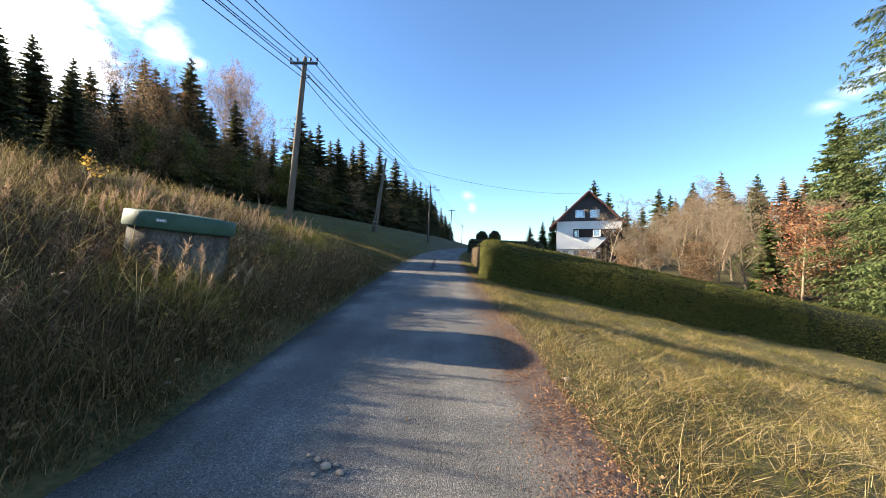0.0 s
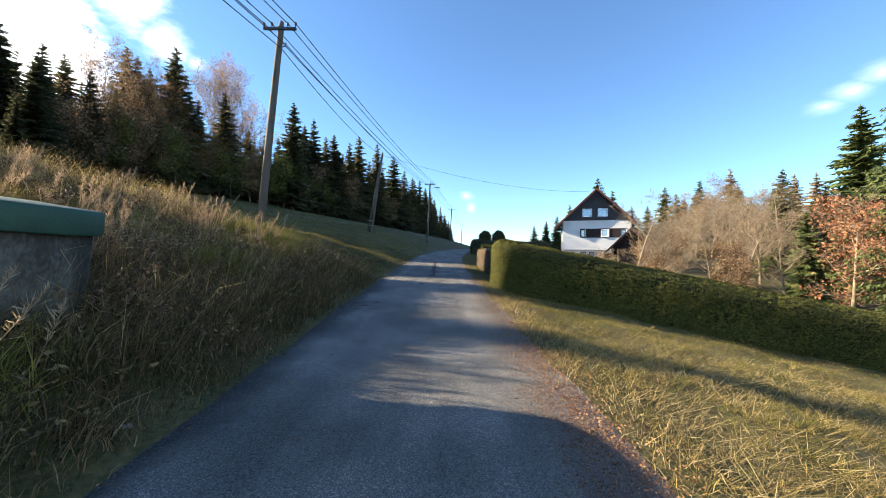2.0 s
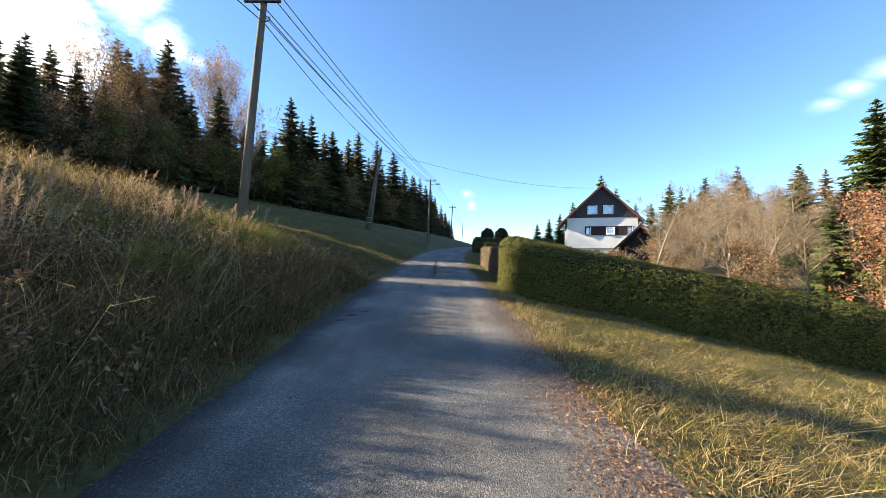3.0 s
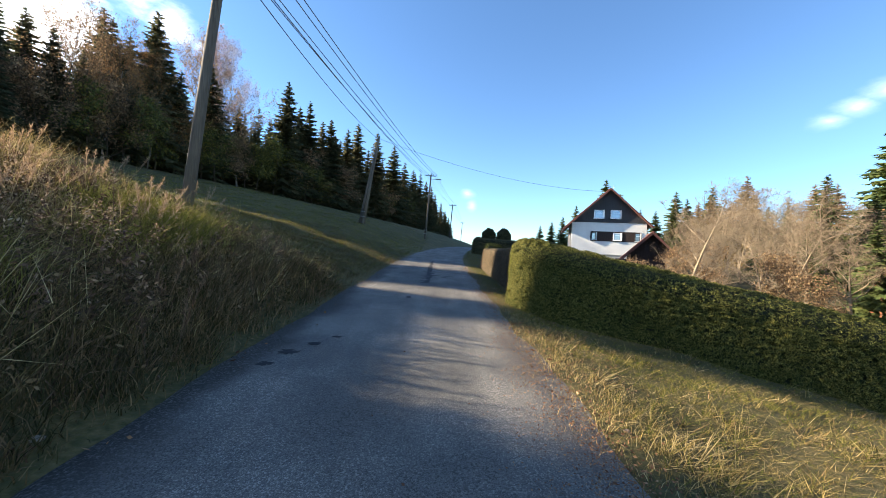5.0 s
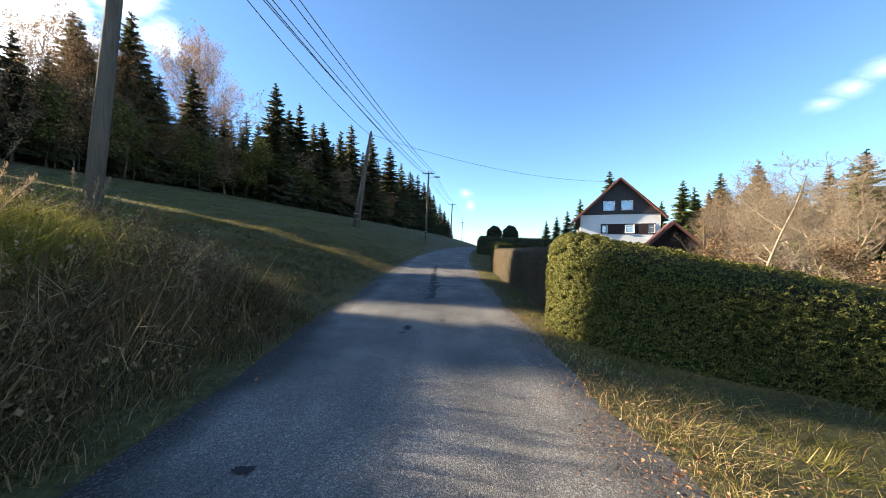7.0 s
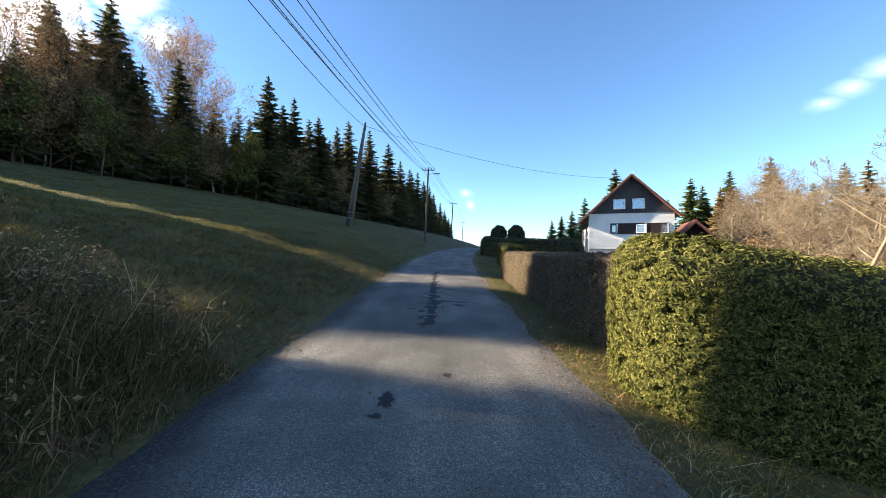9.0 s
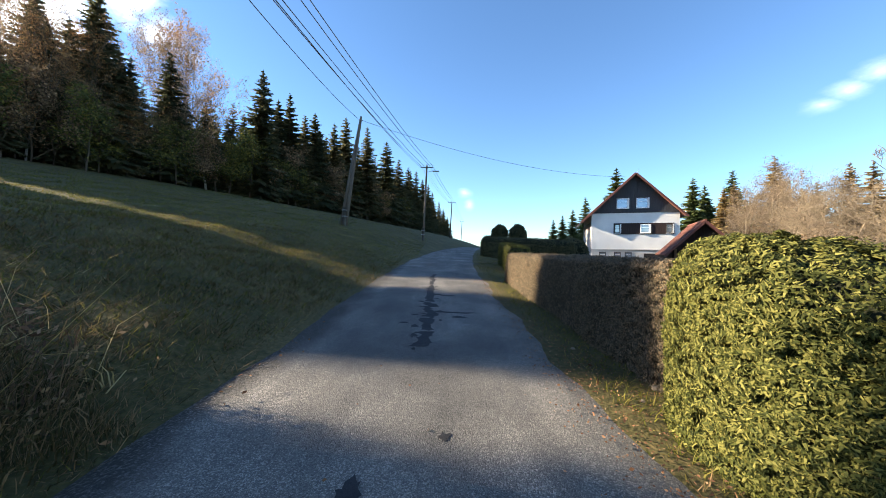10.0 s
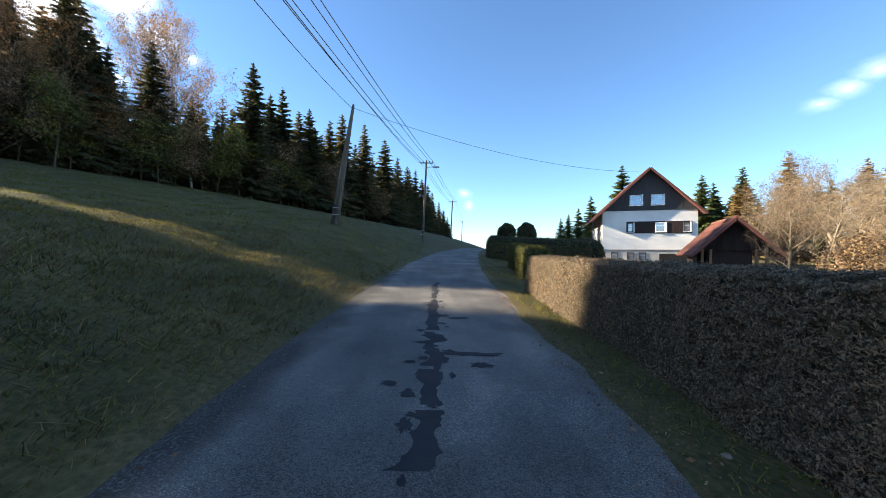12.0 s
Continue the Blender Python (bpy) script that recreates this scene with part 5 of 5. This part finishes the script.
p = scatter(170000, -9, -2.2, 13, 34, rng, lambda x, y: fade(-0.08, 0.2, -road_dx(x, y) - HALF) * np.clip(1.2 - np.hypot(x + 3, y - 17) / 15, 0.08, 1))
blades("edge_grass", p, rng.uniform(0.03, 0.12, len(p)), rng.uniform(0.0025, 0.005, len(p)), 0.9, rng, M_RANK, "short brownish grass along the lane edge", "grass", short=True)
centre = scatter(16000, -13, -2.2, 14, 32, rng, lambda x, y: fade(0.0, 0.4, -road_dx(x, y) - HALF) * (1 - 0.7 * wild(x, y)) * np.clip(1.25 - np.hypot(x + 2, y - 16) / 15, 0.1, 1) * (0.2 + 0.8 * clump(x, y, 1.5, 27)))
p = np.repeat(centre, 9, axis=0) + rng.normal(0, 0.035, (len(centre) * 9, 2))
blades("meadow_tufts", p, rng.uniform(0.06, 0.2, len(p)) * np.repeat(rng.uniform(0.4, 1.3, len(centre)), 9), rng.uniform(0.005, 0.011, len(p)), 0.75, rng, M_RANK, "brownish green grass tufts on the mown slope", "grass", 0.6, True)
for k, (x, y, r) in enumerate(((-5.4, 12.6, 0.35), (-5.0, 11.7, 0.3), (-6.2, 13.4, 0.4), (-3.9, 5.0, 0.35), (-4.6, 9.6, 0.25), (-6.8, 10.2, 0.4), (-5.5, 14.1, 0.33), (-5.2, 13.4, 0.3), (-5.9, 13.8, 0.33), (-7.6, 8.3, 0.4))):
    p = np.column_stack([rng.normal(x, r, 1500), rng.normal(y, r, 1500)])
    blades("grass_tuft", p, rng.uniform(0.3, 0.75, 1500) * (1.35 if y > 13 else 1.0), rng.uniform(0.003, 0.006, 1500), 0.5, rng, M_SUNLIT_TUFT, "yellow-green grass tuft on the bank, colour brightened as if sunlit", "grass")
# verge on the right
right = lambda x, y: fade(0.05, 0.4, road_dx(x, y) - HALF)
p = scatter(150000, 1, 16, -2, 18, rng, lambda x, y: right(x, y) * (0.3 + 0.7 * clump(x, y, 1.3, 1)) * np.clip(1.3 - np.hypot(x - 2, y - 7) / 16, 0.25, 1))
blades("verge_grass", p, rng.uniform(0.05, 0.15, len(p)) * (0.35 + 1.1 * clump(p[:, 0], p[:, 1], 3.4, 1)), rng.uniform(0.002, 0.005, len(p)), 0.9, rng, M_GRASS, "short green verge grass beside the hedge", "grass", short=True)
p = scatter(200000, 1, 16, -2, 15, rng, lambda x, y: right(x, y) * (0.08 + 0.92 * clump(x, y, 3.0, 3)) * (0.4 + 0.6 * clump(x, y, 0.9, 13)) * np.clip(1.3 - np.hypot(x - 2, y - 6) / 15, 0.25, 1) * (1 - 0.7 * fade(10.5, 12.5, y + 0.3 * (x - 1.5))))
blades("mown_hay", p, rng.uniform(0.05, 0.17, len(p)) * (0.3 + 1.3 * clump(p[:, 0], p[:, 1], 3.0, 3)), rng.uniform(0.0015, 0.0035, len(p)), 1.5, rng, M_HAY, "cut dry yellow grass lying on the verge", "grass", 0.8, True)
centre = scatter(17000, 1.3, 13, -2, 14.5, rng, lambda x, y: right(x, y) * (0.25 + 0.75 * clump(x, y, 1.1, 3)) * np.clip(1.3 - np.hypot(x - 2, y - 5) / 11, 0.12, 1) * (1 - 0.75 * fade(10, 12.5, y + 0.3 * (x - 1.5))))
p = np.repeat(centre, 13, axis=0) + rng.normal(0, 0.028, (len(centre) * 13, 2))
swath = 0.35 + 1.0 * (0.5 + 0.5 * np.sin(5.2 * road_dx(p[:, 0], p[:, 1]) + 1.1 * np.sin(0.7 * p[:, 1]))) ** 1.5
blades("hay_tufts", p, swath * rng.uniform(0.07, 0.24, len(p)) * np.repeat(rng.uniform(0.5, 1.25, len(centre)), 13), rng.uniform(0.002, 0.0042, len(p)), 0.95, rng, M_HAY, "dry yellow grass tufts standing on the verge", "grass", 0.7, True)
centre = scatter(9000, 1.3, 12, -2, 17, rng, lambda x, y: right(x, y) * np.maximum(clump(x, y, 1.6, 21), fade(10, 12.5, y)) * np.clip(1.4 - np.hypot(x - 2, y - 9) / 9, 0.12, 1))
p = np.repeat(centre, 12, axis=0) + rng.normal(0, 0.03, (len(centre) * 12, 2))
blades("green_tufts", p, rng.uniform(0.05, 0.16, len(p)), rng.uniform(0.0025, 0.005, len(p)), 0.7, rng, M_GRASS, "fresh green grass tufts between the hay", "grass", 0.6, True)
verge_keep = lambda x, y: right(x, y) * (0.15 + 0.85 * clump(x, y, 2.3, 33)) * np.clip(1.2 - np.hypot(x - 3, y - 6) / 14, 0.15, 1)
bundles("hay_bundles", 9000, (1.4, 14, -2, 14.5), lambda x, y: verge_keep(x, y) * (1 - 0.7 * fade(10, 12.5, y + 0.3 * (x - 1.5))), 43, 11, 0.06, (0.06, 0.2), (0.003, 0.007), 1.2, M_HAY, "flattened yellow hay clumps on the verge")
bundles("verge_clumps", 5000, (1.4, 14, -2, 16), lambda x, y: right(x, y) * clump(x, y, 2.0, 35) * np.clip(1.2 - np.hypot(x - 3, y - 8) / 12, 0.1, 1), 44, 9, 0.05, (0.06, 0.2), (0.005, 0.01), 0.9, M_RANK, "dull olive grass clumps on the verge")
p = scatter(16000, 1, 12, -2, 14, rng, lambda x, y: right(x, y) * clump(x, y, 1.4, 8))
blades("loose_straw", p, rng.uniform(0.06, 0.13, len(p)), rng.uniform(0.0015, 0.003, len(p)), 2.2, rng, M_HAY, "loose pale straw lying across the verge", "grass", 0.95)
p = scatter(42000, 0.8, 3.6, -2, 15, rng, lambda x, y: np.exp(-((road_dx(x, y) - HALF - 0.3) / 0.4) ** 2) * (0.25 + 0.75 * clump(x, y, 2.6, 6)))
blades("fringe_grass", p, rng.uniform(0.05, 0.19, len(p)), rng.uniform(0.0015, 0.004, len(p)), 0.75, rng, M_HAY, "golden dry grass fringe at the lane edge", "grass", 0.6)
p = scatter(30000, 1, 5, 14, 48, rng, lambda x, y: right(x, y) * np.clip(1.2 - (y - 14) / 34, 0.2, 1) * (1 - fade(1.0, 2.2, road_dx(x, y) - HALF)))
blades("verge_strip_grass", p, rng.uniform(0.04, 0.14, len(p)), rng.uniform(0.004, 0.008, len(p)), 0.8, rng, M_GRASS, "green grass strip between lane and hedge", "grass")


def litter(name, pts, size, label, seed, on_road=False):
    g = np.random.default_rng(seed)
    z = np.array([road_z(x, y) if on_road else ground_z(x, y) + 0.03 for x, y in pts])
    c = np.column_stack([pts, z + 0.012])
    ob = part(name, leaf_mesh(name, c, size, g, M_LITTER, 0.8), M_LITTER, None)
    return tagged(ob, label, "leaves", kind="stuff")


p = scatter(60000, 0.3, 3.2, -1, 30, rng, lambda x, y: np.exp(-((road_dx(x, y) - HALF + 0.02) / 0.3) ** 2) * np.clip(1.2 - y / 26, 0.15, 1))
litter("fallen_leaves", p, 0.014, "fallen orange leaves and needles along the verge", 8)
p = scatter(150000, 0.2, 1.7, -1, 13, rng, lambda x, y: np.exp(-((road_dx(x, y) - HALF + 0.25) / 0.4) ** 2) * (road_dx(x, y) < HALF) * np.clip(1.25 - y / 11, 0.1, 1) * (0.35 + 0.65 * clump(x, y, 3, 2)))
litter("needle_litter", p, 0.009, "rust-brown needle litter along the lane edge", 10, True)
p = scatter(7000, 1.0, 2.6, 11, 24, rng, lambda x, y: right(x, y) * (0.3 + 0.7 * clump(x, y, 2.4, 5)) * (1 - 0.7 * fade(18, 21, y)))
litter("verge_leaves", p, 0.012, "orange and yellow leaves fallen on the verge", 11)
p = scatter(5000, -3, 2, -1, 34, rng, lambda x, y: np.where(np.abs(road_dx(x, y)) < HALF, 0.05 + 0.9 * np.exp(-((np.abs(road_dx(x, y)) - HALF) / 0.22) ** 2), 0) * 0.6)
pale = scatter(900, -3, 2.4, 6, 26, rng, lambda x, y: np.exp(-((np.abs(road_dx(x, y)) - HALF) / 0.3) ** 2) * 0.35)
litter("pale_leaves", pale, 0.035, "pale dry leaves along both lane edges", 14)
litter("scattered_leaves", p, 0.02, "scattered small leaves lying on the asphalt", 9, True)


# ---- plumed reed grass, umbels, patches, stones ----


def plumes(name, spots, label, seed, material):
    """Stalks that end in loose feathery heads, growing in tufts."""
    g = np.random.default_rng(seed)
    V, F = [], []

    def quad(a, b, c, d):
        k = len(V)
        V.extend((a, b, c, d))
        F.append((k, k + 1, k + 2, k + 3))

    for x, y, n, h0 in spots:
        for _ in range(n):
            px, py = x + g.normal(0, 0.12), y + g.normal(0, 0.12)
            base = np.array([px, py, ground_z(px, py)])
            tilt = np.array([g.normal(0.2, 0.24), g.normal(0, 0.22), 1.0])
            h = h0 * g.uniform(0.75, 1.15)
            top = base + tilt * h
            s = np.array([0.004, 0.002, 0])
            quad(base - s, base + s, top + s * 0.6, top - s * 0.6)
            for k in range(80):
                u = g.uniform(0, 1)
                c = top + tilt * (0.3 * (u - 0.75))
                r = 0.038 * math.sin(math.pi * min(0.96, u * 0.85 + 0.12))
                d = g.normal(0, 1, 3) * r + np.array([0, 0, 0.05])
                w = np.cross(d, g.normal(0, 1, 3))
                w = w / (np.linalg.norm(w) + 1e-6) * 0.0035
                quad(c, c + d * 0.5 + w, c + d, c + d * 0.5 - w)
    ob = part(name, raw_mesh(name, V, F, material), material, None)
    return tagged(ob, label, "grass", kind="stuff")


spots = [(-3.55, 5.0, 8, 0.95), (-3.9, 4.7, 5, 0.8), (-5.6, 8.2, 10, 0.9), (-6.6, 9.0, 12, 1.0), (-5.75, 13.3, 12, 0.95), (-5.5, 12.6, 6, 0.8), (-7.2, 12.5, 8, 0.8), (-6.9, 7.5, 10, 0.9), (-7.8, 8.6, 8, 1.0), (-8.8, 9.7, 10, 1.0), (-8.0, 10.8, 8, 0.9), (-6.3, 11.3, 8, 0.7)]
spots += [(-5.9 - 0.35 * (k * 7 % 9), 3.6 + 0.62 * k, 5, 0.75 + 0.05 * (k * 5 % 7)) for k in range(20)]
plumes("reed_grass", spots, "tufts of pale feathery reed grass on the bank", 3, M_PLUME)
spots = [(-3.0 - 0.5 * k % 5, 1.2 + 0.9 * k, 3, 0.55) for k in range(18)]
plumes("seed_stalks", spots, "dry brown seed stalks among the bank grass", 4, M_HERB)


def umbel(x, y, h, seed):
    """A withered umbel: a stalk with rays and small flat heads."""
    g = random.Random(seed)
    t = thing("withered_umbel", on_land(x, y), "dry brown umbel plant standing in the bank grass", "plant", "withered umbels on the bank")
    tip = Vector((g.uniform(-0.1, 0.15), g.uniform(-0.1, 0.1), h))
    part("stalk", tube([(0, 0, -0.05), tip * 0.5 + Vector((0.02, 0, 0)), tip], [0.006, 0.005, 0.003], 5), M_HERB, t)
    for k in range(9):
        a = k * 0.7
        end = tip + Vector((math.cos(a), math.sin(a), 0)) * g.uniform(0.03, 0.1) + Vector((0, 0, g.uniform(0.05, 0.08)))
        bm = tube([tip, end], [0.002, 0.0015], 4)
        bmesh.ops.create_icosphere(bm, subdivisions=1, radius=0.016, matrix=Matrix.Translation(end) @ Matrix.Diagonal((1, 1, 0.5, 1)))
        part("ray", bm, M_HERB, t)
    return t


for k in range(16):
    umbel(-5.2 - 2.8 * ((k * 37) % 10) / 10, 7.5 + 9.0 * ((k * 53) % 17) / 17, 0.7 + 0.35 * ((k * 29) % 7) / 7, k)


SAPLING = broadleaf(61, 1.7, 0.7, 0.012, M_BARK, M_LEAF_YELLOW, 90, 0.045, "slender sapling with bright yellow autumn leaves", "sapling", levels=3, kids=(6, 3), first=0.5, scatter=0.05)
settle(SAPLING, -9.0, 9.0, 0.85)
settle(broadleaf(62, 0.75, 0.75, 0.01, M_BARK, M_RUST, 320, 0.03, "low bramble bush with rust-brown leaves on the bank", "bush", levels=3, kids=(10, 5), first=0.1, scatter=0.07), -4.1, 13.9)


def tar_patch(x, y, lx, ly, seed):
    """A thin dark smear of bitumen with a ragged outline."""
    g = random.Random(seed)
    bm = bmesh.new()
    n = 44
    ring = []
    for k in range(n):
        a = 2 * math.pi * k / n
        r = 0.75 + 0.4 * noise.noise(Vector((math.cos(a) * 1.6, math.sin(a) * 1.6, seed * 3.1))) + 0.4 * noise.noise(Vector((math.cos(a) * 4, math.sin(a) * 4, seed * 1.7))) + g.uniform(-0.06, 0.06)
        r = max(r, 0.12)
        px, py = x + lx * r * math.cos(a), y + ly * r * math.sin(a)
        ring.append((px, py))
    lift = 0.004 + 0.0004 * (seed % 17)
    mid = bm.verts.new((x, y, road_z(x, y) + lift))
    vs = [bm.verts.new((px, py, road_z(px, py) + lift)) for px, py in ring]
    for k in range(n):
        bm.faces.new((mid, vs[k], vs[(k + 1) % n]))
    ob = part("tar_patch", bm, M_PATCH, road)
    return ob


def tar_seam(x, y0, y1, half, seed):
    """A crooked, ragged seam of bitumen along the lane."""
    bm = bmesh.new()
    rows = []
    for k in range(int((y1 - y0) / 0.05) + 1):
        y = y0 + k * 0.05
        mid = x + 0.1 * noise.noise(Vector((y * 1.3, seed, 0))) + 0.04 * noise.noise(Vector((y * 6, seed, 3)))
        lw = half * max(0.15, 0.9 + 1.0 * noise.noise(Vector((y * 3.1, seed, 7))) + 0.5 * noise.noise(Vector((y * 11, seed, 9))))
        rw = half * max(0.15, 0.9 + 1.0 * noise.noise(Vector((y * 2.7, seed, 17))) + 0.5 * noise.noise(Vector((y * 12, seed, 19))))
        rows.append([bm.verts.new((px, y, road_z(px, y) + 0.0035)) for px in (mid - lw, mid + rw)])
    for a, b in zip(rows, rows[1:]):
        bm.faces.new((a[0], a[1], b[1], b[0]))
    return part("tar_seam", bm, M_PATCH, road)


for k, (y0, y1, half) in enumerate(((18.25, 19.05, 0.13), (19.15, 20.0, 0.12), (20.1, 21.6, 0.15), (21.7, 24.4, 0.12), (24.6, 27.5, 0.08))):
    tar_seam(-0.6, y0, y1, half, k * 5.3)
g = random.Random(31)
for k in range(46):
    y = 18.2 + k * 0.2 + g.uniform(-0.05, 0.05)
    wide = 1.0 if 18.6 < y < 24.5 else 0.6
    tar_patch(-0.6 + 0.16 * math.sin(k * 1.7) + g.uniform(-0.14, 0.14), y, wide * g.uniform(0.04, 0.13), wide * g.uniform(0.04, 0.14), k)
for x, y, lx, ly in ((-0.1, 20.6, 0.5, 0.1), (0.05, 20.2, 0.18, 0.12), (-1.0, 19.6, 0.14, 0.07), (-0.15, 22.6, 0.3, 0.1), (-0.9, 15.3, 0.1, 0.22), (-0.95, 15.0, 0.08, 0.05), (-0.3, 16.0, 0.06, 0.08), (-2.0, 11.0, 0.16, 0.1), (-1.8, 11.35, 0.12, 0.07), (-2.1, 10.6, 0.1, 0.08), (-1.6, 11.7, 0.09, 0.05)):
    tar_patch(x, y, lx, ly, int(x * 10 + y * 7))


def stone(x, y, r, seed):
    bm = bmesh.new()
    bmesh.ops.create_icosphere(bm, subdivisions=2, radius=r)
    for v in bm.verts:
        v.co *= 1 + 0.35 * noise.noise(v.co / r * 0.9 + Vector((seed, 0, 0)))
        v.co.z *= 0.55
    ob = part("stone", bm, M_STONE, None, "pale loose stone lying on the verge")
    ob.location = on_land(x, y, -r * 0.25)
    return tagged(ob, category="stone", group="loose stones by the lane")


for x, y, r in ((2.26, 17.3, 0.07), (1.85, 16.9, 0.03), (1.55, 4.3, 0.04), (1.75, 18.6, 0.035), (-2.75, 5.6, 0.04), (-2.85, 3.6, 0.035), (1.6, 9.8, 0.03), (-2.8, 9.0, 0.04)):
    stone(x, y, r, x * 7)
for x, y, r in ((-0.9, 2.55, 0.028), (-0.82, 2.48, 0.035), (-0.75, 2.5, 0.022), (-0.98, 2.6, 0.02), (-0.7, 2.42, 0.03), (-0.88, 2.4, 0.018)):
    stone(x, y, r, x * 11).location.z = road_z(x, y) + r * 0.3
